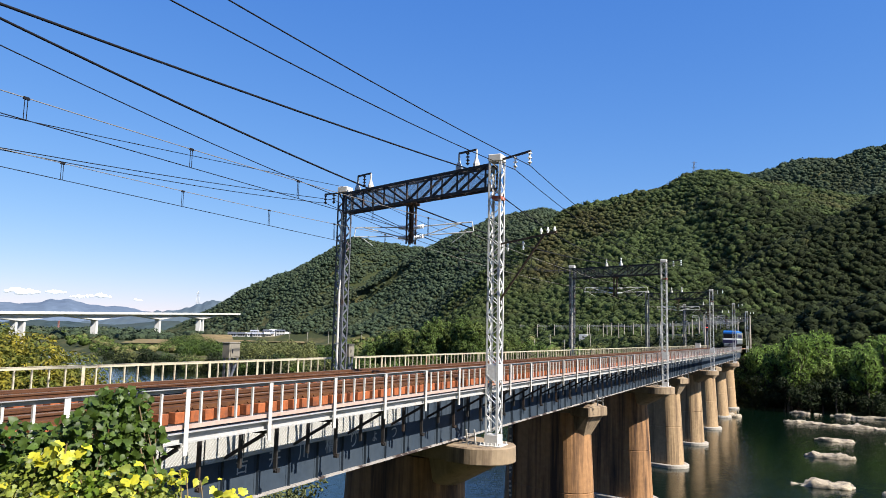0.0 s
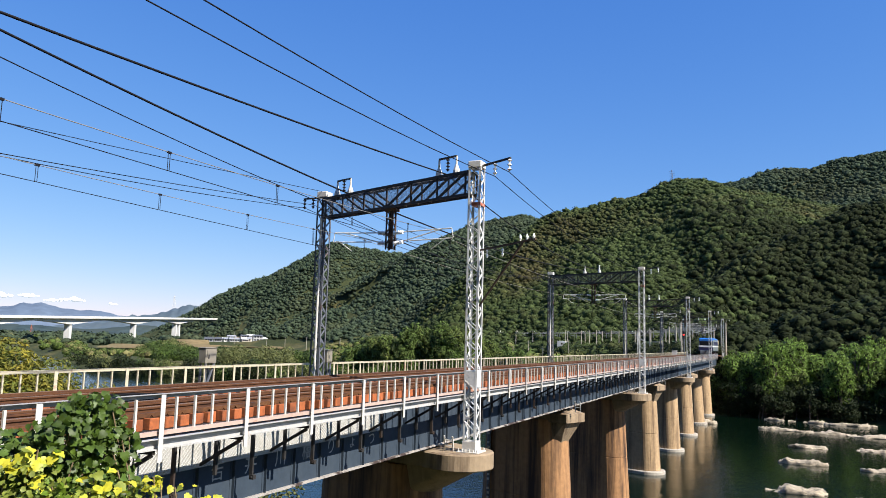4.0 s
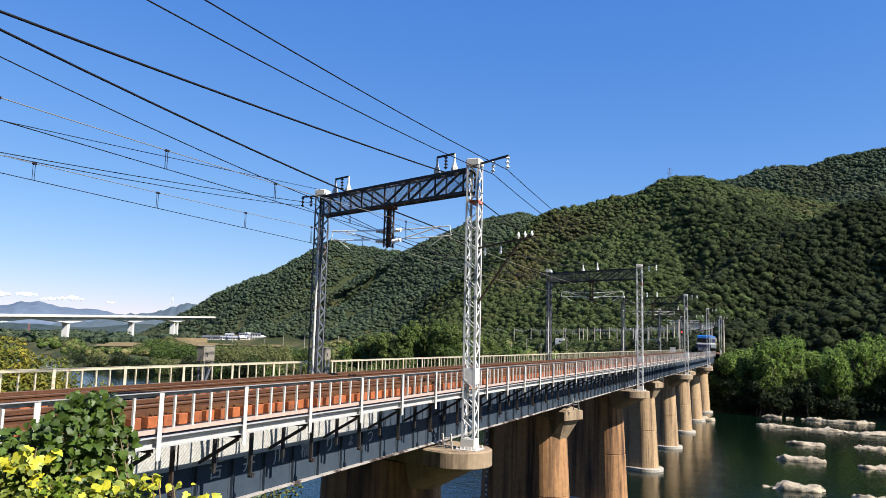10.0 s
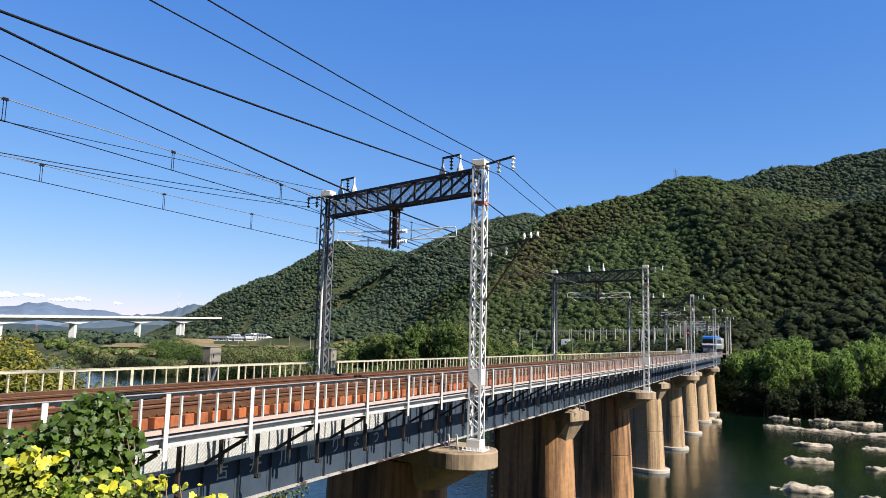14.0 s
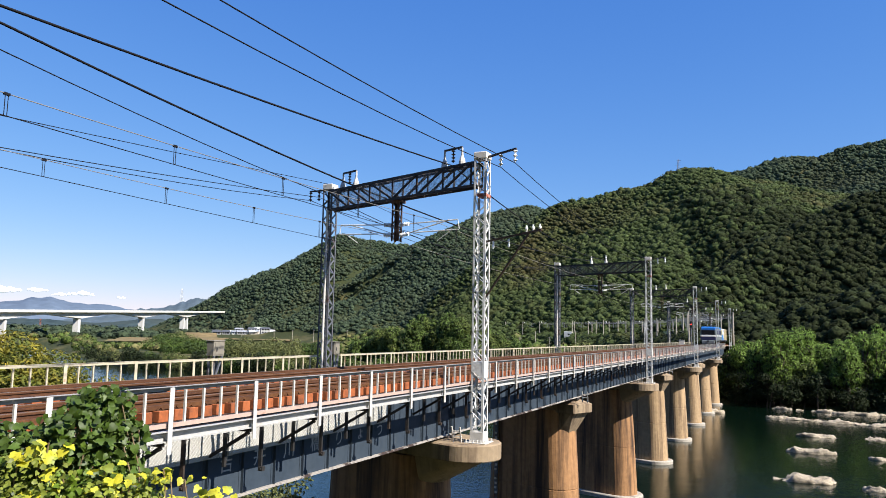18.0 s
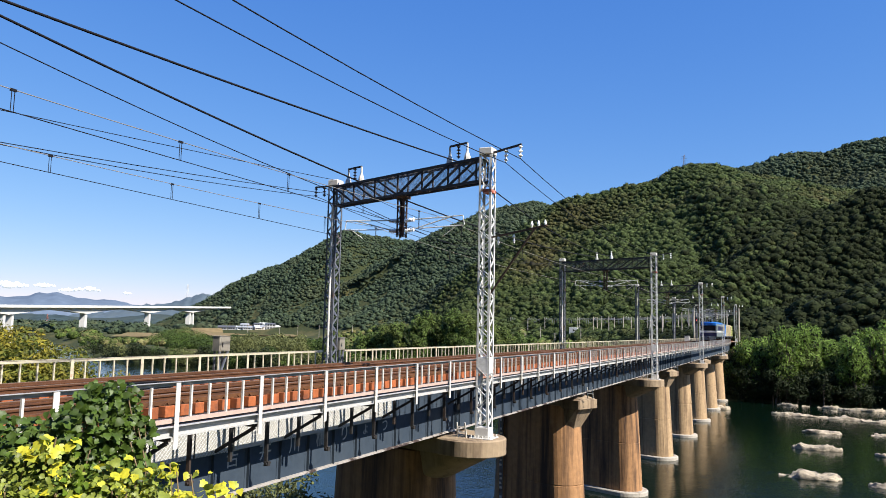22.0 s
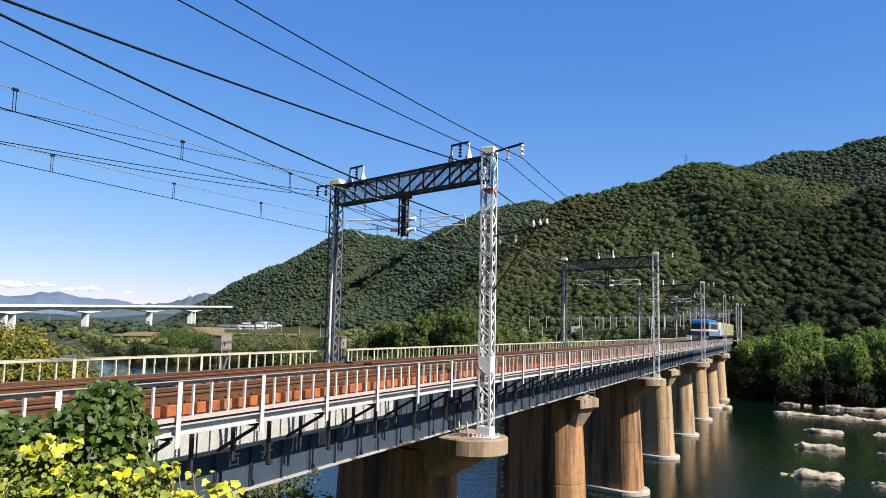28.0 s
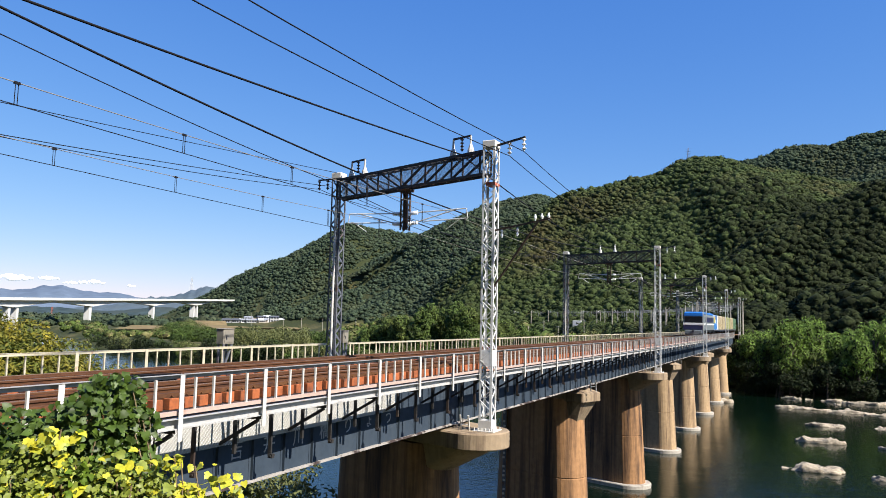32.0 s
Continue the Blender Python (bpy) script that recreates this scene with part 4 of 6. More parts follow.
def tree(x, y, height, spread, material, label, name="tree", seed=0, per=60, leaf=0.3, droop=0.0, balls=9, low=0.25, z=None, sink=0.0, plume=1.0, slim=0.42):
    g = np.random.default_rng(seed + 100)
    z0 = float(ground_z(x, y)) - sink if z is None else z
    root = thing(name, (x, y, z0), label, name.split("_")[-1] if "tree" not in name else "tree", "")
    bm = bmesh.new()
    r0 = max(0.05, height * 0.022)
    top = Vector((g.normal(0, 0.06) * height, g.normal(0, 0.06) * height, height * 0.7))
    mid = top * 0.5 + Vector((g.normal(0, 0.03) * height, 0, 0))
    rod(bm, (0, 0, -0.4), mid, r0, 7, r0 * 0.7)
    rod(bm, mid, top, r0 * 0.7, 6, r0 * 0.25)
    centres, radii = [], []
    for i in range(balls):
        u = low + (1 - low) * (i + 0.5) / balls
        a = i * 2.4 + g.uniform(0, 1)
        off = spread * 0.62 * math.sqrt(max(0.05, 1 - (u * 1.55 - 0.75) ** 2)) * g.uniform(0.5, 1.1)
        c = Vector((math.cos(a) * off, math.sin(a) * off, height * (u * 0.86)))
        centres.append(np.array(c))
        radii.append(spread * g.uniform(0.34, 0.52) / plume ** 0.5)
        rod(bm, top * min(0.9, u * 0.8), c, r0 * 0.35, 5, r0 * 0.1)
    part("trunk", bm, BARK, root, "brown trunk and limbs")
    v, f = leaf_cloud(centres, radii, per, leaf, droop, seed, 0.8 * plume, slim)
    crown = mesh_of("crown", v, f, material)
    crown.parent = root
    # the bamboo's inner shade is put in as dark leaves
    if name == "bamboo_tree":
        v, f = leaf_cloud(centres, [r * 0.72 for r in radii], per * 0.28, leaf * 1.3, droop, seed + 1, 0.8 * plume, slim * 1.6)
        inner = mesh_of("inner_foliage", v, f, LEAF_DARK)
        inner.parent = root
        tagged(inner, "inner foliage, darkened in colour for shade")
    return root


# bamboo thicket on the far bank, right of the bridge
gb = np.random.default_rng(11)
for i in range(64):
    x = -10.0 + 0.64 * i + gb.normal(0, 0.6)
    y = 170 + gb.uniform(-4, 16) - 0.1 * max(0, x)
    top = (11.5 if x < -4 else 12.6 + 2.6 * math.exp(-((x - 1.5) / 3.5) ** 2) + 2.2 * math.exp(-((x - 19.5) / 4.5) ** 2) + 0.9 * math.sin(x * 1.3 + 1)) + 1.6
    h = top * (gb.uniform(0.82, 1.08) if i % 3 else gb.uniform(0.45, 0.7)) * (1.0 + 0.006 * (y - 170))
    # short front clumps take darker leaves, low shade put into their colour
    tree(x, y if i % 3 else min(y, 170), h, gb.uniform(2.7, 3.7), LEAF_BAMBOO if i % 3 else LEAF_REED, "bright green feathery bamboo clump on the river bank", "bamboo_tree", 300 + i, 112, 0.32, 0.9, 15, 0.34, z=0.6, plume=1.7, slim=0.26)
# dark shrubs added to stand in for the shade under the bamboo
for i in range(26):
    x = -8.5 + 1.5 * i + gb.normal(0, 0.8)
    tree(x, 165.5 + gb.uniform(-1, 3), gb.uniform(4.0, 8.8), gb.uniform(2.6, 3.6), LEAF_DARK, "shrub overhanging the river, dark green for the shade under the bamboo", "bank_shrub", 400 + i, 70, 0.24, 0.3, 6, 0.15, z=0.2)

# trees along the upstream banks, beyond the railing
gl = np.random.default_rng(12)
BANK = [(-330, 330, 0), (-270, 262, 0), (-208, 214, 0), (-145, 198, 0), (-30, 192, 0)]


def on_bank(u):
    k = min(3, int(u * 4))
    a, b = BANK[k], BANK[k + 1]
    w = u * 4 - k
    return a[0] + (b[0] - a[0]) * w, a[1] + (b[1] - a[1]) * w


for i in range(64):
    x, y = on_bank(i / 64)
    off = gl.uniform(0, 26) if i % 3 else gl.uniform(-2, 4)
    x, y = x + gl.normal(0, 3) - off * 0.35, y + off
    h = gl.uniform(5.5, 8.0) if x < -150 else gl.uniform(6.5, 9.5)
    tree(x, y, h, gl.uniform(4.5, 7.0), LEAF_PALE if gl.random() < (0.75 if 35 < math.degrees(math.atan2(-x, y)) < 42 else 0.2) else LEAF_GREEN, "rounded leafy tree on the river bank", "riverside_tree", 500 + i, 55, 0.34, 0.1, 9, 0.05, z=1.6 + 0.06 * off)
for i in range(28):
    u = (i + 0.5) / 28
    x, y = -120 + 58 * u + gl.normal(0, 1.5), 200 + gl.uniform(-6, 8)
    h = 9.0 + 9.5 * math.exp(-((u - 0.48) / 0.27) ** 2) + gl.uniform(-0.8, 0.8)
    tree(x, y, h, gl.uniform(4.0, 5.5), LEAF_REED, "tall feathery bamboo clump beyond the bridge", "bamboo_tree", 640 + i, 110, 0.42, 0.8, 14, 0.1, z=2.0, plume=1.5, slim=0.26)
for i in range(18):
    x, y = -66 + 3.4 * i + gl.normal(0, 1), 214 + gl.uniform(-4, 14)
    tree(x, y, gl.uniform(5.5, 8.5), gl.uniform(3.6, 5.0), LEAF_GREEN if i % 4 else LEAF_PALE, "low green tree beside the line", "riverside_tree", 670 + i, 40, 0.4, 0.1, 8, 0.05, z=2.5)
for i in range(10):
    u = i / 9
    x, y = -60 + 12.5 * u + gl.normal(0, 1.2), 31 + 6.5 * u + gl.normal(0, 1.2) + (3 if i % 2 else 0)
    tree(x, y, 15.0 - 4.4 * u * u + gl.uniform(-0.6, 0.4), gl.uniform(4.0, 5.2), LEAF_YELLOW, "yellowing leafy tree on the near bank", "yellow_tree", 700 + i, 215, 0.17, 0.2, 13, 0.1, z=0.8)
for i in range(6):
    x, y = -44 + 3.0 * i, 38 + gl.normal(0, 1.5)
    tree(x, y, 6.5 - 0.4 * i, 3.2, LEAF_PALE if i % 2 else LEAF_YELLOW, "leafy shrub on the near bank", "bank_shrub", 720 + i, 150, 0.17, 0.2, 9, 0.1, z=0.6)
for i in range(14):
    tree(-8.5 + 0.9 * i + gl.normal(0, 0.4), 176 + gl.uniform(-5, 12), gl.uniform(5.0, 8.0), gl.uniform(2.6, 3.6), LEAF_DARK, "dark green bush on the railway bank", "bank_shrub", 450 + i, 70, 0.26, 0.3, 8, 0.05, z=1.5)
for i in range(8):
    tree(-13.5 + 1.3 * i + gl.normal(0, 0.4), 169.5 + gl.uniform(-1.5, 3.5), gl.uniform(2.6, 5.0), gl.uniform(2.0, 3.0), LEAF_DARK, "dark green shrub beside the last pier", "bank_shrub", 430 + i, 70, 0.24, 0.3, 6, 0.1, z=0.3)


def shore(turn, start):
    """The first dry place outwards along a line, degrees to the left of the bridge."""
    d = np.arange(start, 520.0, 1.0)
    x, y = -math.sin(radians(turn)) * d, math.cos(radians(turn)) * d
    k = int(np.argmax(ground_z(x, y) > 0.25))
    return float(x[k]), float(y[k]), float(d[k])


# bushes and trees down to the waterline, upstream and beside the last pier
for i in range(70):
    a = 14.5 + 36.0 * i / 70 + gl.uniform(-0.3, 0.3)
    x, y, d = shore(a, 120)
    off = 1 + (d + gl.uniform(0, 9)) / d - 1 if i % 2 else 1.0
    x, y = x * off, y * off
    tree(x, y, gl.uniform(3.6, 7.0), gl.uniform(3.6, 5.5), (LEAF_GREEN, LEAF_DARK, LEAF_GREEN, LEAF_PALE)[int(gl.integers(0, 4))], "leafy tree leaning over the upstream waterline", "riverside_tree", 800 + i, 36, 0.36, 0.2, 8, 0.02, z=0.0)
for i in range(16):
    a = 3.6 - 7.0 * i / 16
    x, y, d = shore(a, 150)
    off = (d + gl.uniform(0, 7)) / d
    tree(x * off, y * off, gl.uniform(3.0, 6.0), gl.uniform(2.2, 3.2), LEAF_DARK, "dark green shrub on the far bank", "bank_shrub", 880 + i, 75, 0.24, 0.3, 7, 0.04, z=0.2)


for i in range(22):
    tree(-13.0 + 0.42 * i + gl.normal(0, 0.5), 166 + gl.uniform(0, 12), gl.uniform(2.0, 4.5), gl.uniform(2.0, 3.0), LEAF_DARK if i % 4 else LEAF_GREEN, "dark green shrub at the foot of the far bank", "bank_shrub", 920 + i, 80, 0.2, 0.3, 7, 0.04, sink=0.3)
for i in range(10):
    a = radians(3.4 + gl.uniform(-0.6, 0.6))
    d = 167 + 1.9 * i
    tree(-math.sin(a) * d, math.cos(a) * d, gl.uniform(3.0, 5.0), gl.uniform(2.0, 2.8), LEAF_DARK, "dark green shrub on the slope behind the last pier", "bank_shrub", 900 + i, 80, 0.22, 0.3, 7, 0.04, sink=0.3)


def plain_woods():
    """Low woods and hedges over the plain beyond the river."""
    n = 11000
    az, d = np.radians(rng.uniform(14, 64, n)), np.sqrt(rng.uniform(250.0 ** 2, 900.0 ** 2, n))
    x, y = -np.sin(az) * d, np.cos(az) * d
    keep = (hash_noise(x / 50, y / 50, 31) > -0.22) & (ground_z(x, y) > 2.4) & (ground_z(x, y) < 11)
    keep &= (np.hypot(x + 442, y - 368) > 42) & (np.hypot(x + 505, y - 513) > 70) & (np.hypot(x + 487, y - 617) > 60)
    keep &= ~((d > 400) & (az > radians(33.0)) & (az < radians(49.5)))
    keep &= (np.hypot(x, y) < 520) | (rng.random(n) < 0.12)
    x, y = x[keep], y[keep]
    n = len(x)
    r = np.clip(rng.lognormal(0.75, 0.4, n), 1.0, 4.6)
    turn = np.degrees(np.arctan2(-x, y))
    r = np.where((turn > 33) & (turn < 50), np.minimum(r, 2.0), r)
    at = np.stack([x, y, ground_z(x, y) + r * 0.5], 1)
    size = np.stack([r * 1.15, r * 1.15, r], 1)
    return joined("plain_woods", [leafy_ball(20 + i, 60, 0.8) for i in range(5)], rng.integers(0, 5, n), at, size, rng.uniform(0, 6.28, n), PLAIN_LEAF)


def far_woods():
    """Belts of trees across the plain beyond the viaduct."""
    n = 3000
    az, d = np.radians(rng.uniform(41, 64, n)), np.sqrt(rng.uniform(640.0 ** 2, 1500.0 ** 2, n))
    x, y = -np.sin(az) * d, np.cos(az) * d
    keep = (hash_noise(x / 90, y / 90, 33) > -0.1) & (ground_z(x, y) > 1.0) & (ground_z(x, y) < 16) & (to_line(x, y, VILLAGE)[0] > 60) & ~((d < 760) & (x > -0.95 * y))
    x, y = x[keep], y[keep]
    n = len(x)
    r = np.clip(rng.lognormal(1.15, 0.35, n), 1.8, 6.5)
    at = np.stack([x, y, ground_z(x, y) + r * 0.6], 1)
    return joined("far_woods", [leafy_ball(70 + i, 40, 0.8) for i in range(4)], rng.integers(0, 4, n), at, np.stack([r * 1.3, r * 1.3, r], 1), rng.uniform(0, 6.28, n), FOREST_HAZED)


PLAIN_LEAF = surface("hedge_leaves", (0.060, 0.088, 0.020), 0.9, 0, 1.1, 0.45, (0.14, 0.1295, 0.0525), 0.09, (0.48, 0.56), bump=0.4, bump_scale=1.4, vary="island", vary_by=0.4, spec=0.15)
tagged(plain_woods(), "low green woods and hedges over the river plain", "woods", kind="stuff")
tagged(far_woods(), "hazy green tree belts beyond the viaduct", "woods", kind="stuff")


# ---- rocks in the river ----
ROCK = surface("pale_river_rock", (0.3485, 0.2932, 0.2125), 0.9, 0, 2.5, 0.25, (0.136, 0.119, 0.0935), 1.1, (0.5, 0.66), bump=1.0, bump_scale=3.5)


def rock(x0, x1, y, high, deep, seed):
    """A long low rock shelf from x0 to x1."""
    v, f = ico(4)
    length = x1 - x0
    out = []
    for p in v:
        q = Vector((p[0] * length / 2, p[1] * deep / 2, 0))
        s = Vector((q.x * 0.55 + seed * 9.1, q.y * 0.55, p[2] * 0.8))
        n = noise.fractal(s, 0.9, 2.2, 4)
        top = high * (0.55 + 0.75 * noise.noise(Vector((q.x * 0.45 + seed * 3.7, q.y * 0.6, 2.0))))
        flat = math.copysign(min(1.0, abs(p[2]) * 2.2), p[2])
        k = 1 + 0.2 * n
        crag = 0.24 * noise.fractal(Vector((q.x * 2.3 + seed, q.y * 2.3, p[2])), 0.8, 2.1, 3)
        out.append((p[0] * length / 2 * k, p[1] * deep / 2 * (1 + 0.3 * n), flat * max(0.12, top) * 0.9 + (0.3 * n + crag) * (1 if p[2] > 0 else 0)))
    ob = mesh_of("river_rock", np.array(out), f, ROCK)
    ob.location = ((x0 + x1) / 2, y, 0.0)
    return tagged(ob, "pale weathered rock shelf standing out of the river", "rock", "rocks in the river")


for i, (x0, x1, y, high, deep) in enumerate((
        (-0.8, 4.9, 82.4, 0.7, 2.0), (6.7, 10.5, 81.0, 0.7, 1.8), (0.5, 6.1, 103.0, 0.6, 1.7),
        (9.3, 14.0, 101.6, 0.6, 1.6), (1.9, 7.3, 120.4, 0.6, 1.8), (10.8, 15.6, 121.5, 0.6, 1.7), (-2.4, 1.0, 144.6, 0.6, 1.6),
        (0.4, 6.8, 143.2, 0.4, 1.8), (6.0, 13.0, 142.2, 0.45, 2.0), (11.5, 20.0, 140.6, 0.5, 2.2), (-1.6, 2.2, 163.2, 0.65, 1.6), (2.6, 4.2, 162.6, 0.25, 1.0),
        (5.0, 10.0, 162.2, 0.5, 1.8), (9.0, 17.5, 160.5, 0.6, 2.4), (-8.0, -4.0, 171.5, 0.5, 1.6), (-12.2, -9.2, 147.6, 0.8, 2.2), (7.4, 8.6, 156.0, 0.3, 1.0))):
    rock(x0, x1, y, high, deep, i + 1)


# ---- the motorway viaduct and the far country ----
def viaduct():
    a, b = Vector((-475.0, 296.6, 21.3)), Vector((-633.4, 747.8, 34.2))
    d = b - a
    a = a - d * 0.5
    d = b - a
    flat = Vector((d.x, d.y, 0))
    side = Vector((-d.y, d.x, 0)).normalized()
    root = thing("motorway_viaduct", (0, 0, 0), "long white concrete motorway viaduct on haunched spans", "viaduct")
    us = [(u + 0.5) / 1.5 for u in (-0.31, -0.11, 0.089, 0.283, 0.505, 0.70)] + [1.0]
    depth = []
    n = 120
    bm = bmesh.new()
    rows = []
    for i in range(n + 1):
        u = i / n
        near = min(abs(u - q) for q in us)
        deep = 2.2 + 3.6 * max(0.0, 1 - near / 0.075) ** 1.5
        c = a + d * u
        rows.append([bm.verts.new(c + side * sx * w + Vector((0, 0, z))) for sx, w, z in ((-1, 6, 0), (1, 6, 0), (1, 6, -0.7), (1, 3.2, -0.9), (1, 3.2, -deep), (-1, 3.2, -deep), (-1, 3.2, -0.9), (-1, 6, -0.7))])
    for p, q in zip(rows, rows[1:]):
        for i in range(8):
            bm.faces.new((p[i], p[(i + 1) % 8], q[(i + 1) % 8], q[i]))
    bmesh.ops.recalc_face_normals(bm, faces=bm.faces[:])
    part("deck", bm, VIADUCT_WHITE, root)
    for s in (-1, 1):
        bm = bmesh.new()
        bar(bm, a + side * s * 5.8 + Vector((0, 0, 0.55)), b + side * s * 5.8 + Vector((0, 0, 0.55)), 0.3, 1.1)
        part("parapet", bm, VIADUCT_WHITE, root)
    for j, u in enumerate(us[:-1]):
        c = a + d * u
        g = float(ground_z(c.x, c.y))
        for off in ((-4.2, 4.2) if j in (2, 5) else (0.0,)):
            bm = bmesh.new()
            e = c + flat.normalized() * off
            w = 1.1 if off else 1.7
            m = Matrix.Translation((e.x, e.y, (g - 1 + e.z - 5.0) / 2)) @ flat.to_track_quat("Y", "Z").to_matrix().to_4x4() @ Matrix.Diagonal((4.6, w * 2, e.z - 5.0 - g + 1, 1))
            bmesh.ops.create_cube(bm, size=1, matrix=m)
            part("viaduct_pier", bm, VIADUCT_WHITE, root)
    return root


viaduct()

# distance haze is put into the blue of these three hill colours
FAR_BLUE = surface("hazed_wooded_mountain", (0.1062, 0.1403, 0.1913), 1.0, 0, 0.02, 0.15, (0.136, 0.17, 0.221), 0.004, (0.45, 0.65), bump=0, spec=0.0)
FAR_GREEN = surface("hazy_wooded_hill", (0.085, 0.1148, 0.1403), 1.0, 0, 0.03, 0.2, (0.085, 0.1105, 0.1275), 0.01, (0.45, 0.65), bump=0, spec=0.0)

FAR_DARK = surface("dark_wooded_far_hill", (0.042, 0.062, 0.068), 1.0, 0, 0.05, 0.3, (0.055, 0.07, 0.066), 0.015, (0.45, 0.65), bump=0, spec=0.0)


def far_range(name, x0, y0, x1, y1, tall, material, label, seed, bumps):
    """A ridge seen from far off: two slopes that meet in an uneven crest."""
    n = 90
    p, q = Vector((x0, y0, 0)), Vector((x1, y1, 0))
    side = Vector((p.y - q.y, q.x - p.x, 0)).normalized()
    rows = []
    for i in range(n + 1):
        u = i / n
        c = p.lerp(q, u)
        h = tall * (0.35 + sum(k * math.exp(-((u - m) / w) ** 2) for m, w, k in bumps)) + tall * 0.07 * noise.noise(Vector((u * 40, seed, 0)))
        for s, z in ((-1, 0), (-0.5, 0.62), (0, 1), (0.5, 0.6), (1, 0)):
            rows.append(c + side * s * tall * 3.2 + Vector((0, 0, h * z - 2 + (tall * 0.03 * noise.noise(Vector((u * 90, s * 5, seed))) if z else 0))))
    v = np.array([r[:] for r in rows])
    i = (np.arange(n)[:, None] * 5 + np.arange(4)[None]).ravel()
    return tagged(mesh_of(name, v, np.stack([i, i + 1, i + 6, i + 5], 1), material, True), label, "mountain", kind="structure")


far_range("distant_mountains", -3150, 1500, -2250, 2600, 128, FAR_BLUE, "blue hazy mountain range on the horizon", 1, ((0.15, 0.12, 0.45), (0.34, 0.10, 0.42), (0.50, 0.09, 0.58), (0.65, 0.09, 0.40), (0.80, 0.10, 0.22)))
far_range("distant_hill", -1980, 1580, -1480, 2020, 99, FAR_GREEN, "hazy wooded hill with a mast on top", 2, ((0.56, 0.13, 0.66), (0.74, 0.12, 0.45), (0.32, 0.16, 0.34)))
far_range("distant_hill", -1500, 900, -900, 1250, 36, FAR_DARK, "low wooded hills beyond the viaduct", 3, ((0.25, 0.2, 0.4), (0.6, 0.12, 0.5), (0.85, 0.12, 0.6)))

CLOUD = bpy.data.materials.new("white_cloud")
CLOUD.use_nodes = True
cb = CLOUD.node_tree.nodes["Principled BSDF"]
cb.inputs["Base Color"].default_value = (0.9, 0.9, 0.92, 1)
cb.inputs["Roughness"].default_value = 1.0
# faint bluish glow added to lift the clouds' brightness
cb.inputs["Emission Color"].default_value = (0.75, 0.84, 1.0, 1)
cb.inputs["Emission Strength"].default_value = 0.3
gc = np.random.default_rng(3)
for cx, cy, cz, w in ((-3590, 2480, 186, 62), (-3510, 2610, 190, 40), (-3440, 2700, 170, 30), (-3370, 2770, 176, 48), (-3240, 2900, 165, 22), (-3690, 2330, 184, 40)):
    at, size = [], []
    for i in range(16):
        u = gc.uniform(-1, 1)
        at.append((cx + u * w * 0.75, cy + u * w * 1.1, cz + gc.uniform(-0.1, 0.28) * w * (1 - abs(u))))
        size.append(np.array([1.0, 1.0, 0.75]) * w * gc.uniform(0.18, 0.38) * (1.1 - 0.6 * abs(u)))
    c = joined("cloud", [lumpy(2, 5, 0.4), lumpy(2, 6, 0.4)], gc.integers(0, 2, 16), np.array(at), np.array(size), gc.uniform(0, 6, 16), CLOUD, True)
    tagged(c, "small white cumulus cloud low over the mountains", "cloud", "clouds", "structure")

# ---- the village under the hill ----
ROOFS = [surface("dark_tile_roof", (0.07, 0.075, 0.085), 0.6, 0, 0.8, 0.2, bump=0), surface("grey_tile_roof", (0.24, 0.25, 0.27), 0.5, 0, 0.8, 0.2, bump=0),
         surface("brown_roof", (0.20, 0.12, 0.08), 0.7, 0, 0.8, 0.2, bump=0), surface("pale_sheet_roof", (0.62, 0.62, 0.60), 0.4, 0, 0.8, 0.1, bump=0)]
WALLS = [surface("white_plaster", (0.75, 0.73, 0.69), 0.8, 0, 1, 0.08, bump=0), surface("beige_plaster", (0.48, 0.42, 0.34), 0.8, 0, 1, 0.1, bump=0), surface("grey_cladding", (0.32, 0.32, 0.32), 0.8, 0, 1, 0.1, bump=0)]
WINDOW = surface("dark_window_glass", (0.021, 0.0245, 0.0315), 0.15, 0, 3, 0.1, bump=0)


def house(x, y, w, d, h, turn, wall, roof, storeys):
    root = thing("house", (x, y, float(ground_z(x, y)) - 0.3), "small tiled-roof village house below the wooded hill", "house", "village houses")
    root.rotation_euler[2] = radians(turn)
    part("wall", block(bmesh.new(), -w / 2, w / 2, -d / 2, d / 2, 0, h), wall, root)
    bm = bmesh.new()
    e, r = 0.6, d * 0.28
    vs = [bm.verts.new(p) for p in ((-w / 2 - e, -d / 2 - e, h - 0.1), (w / 2 + e, -d / 2 - e, h - 0.1), (w / 2 + e, d / 2 + e, h - 0.1), (-w / 2 - e, d / 2 + e, h - 0.1), (-w / 2, 0, h + r), (w / 2, 0, h + r))]
    for q in ((0, 1, 5, 4), (2, 3, 4, 5), (1, 2, 5), (3, 0, 4), (3, 2, 1, 0)):
        bm.faces.new([vs[i] for i in q])
    part("roof", bm, roof, root)
    for s in range(storeys):
        for i in range(3):
            cx = (i - 1) * w * 0.3
            part("window", block(bmesh.new(), cx - 0.8, cx + 0.8, -d / 2 - 0.05, -d / 2 + 0.05, 1.0 + 2.8 * s, 2.3 + 2.8 * s), WINDOW, root)


gv = np.random.default_rng(21)
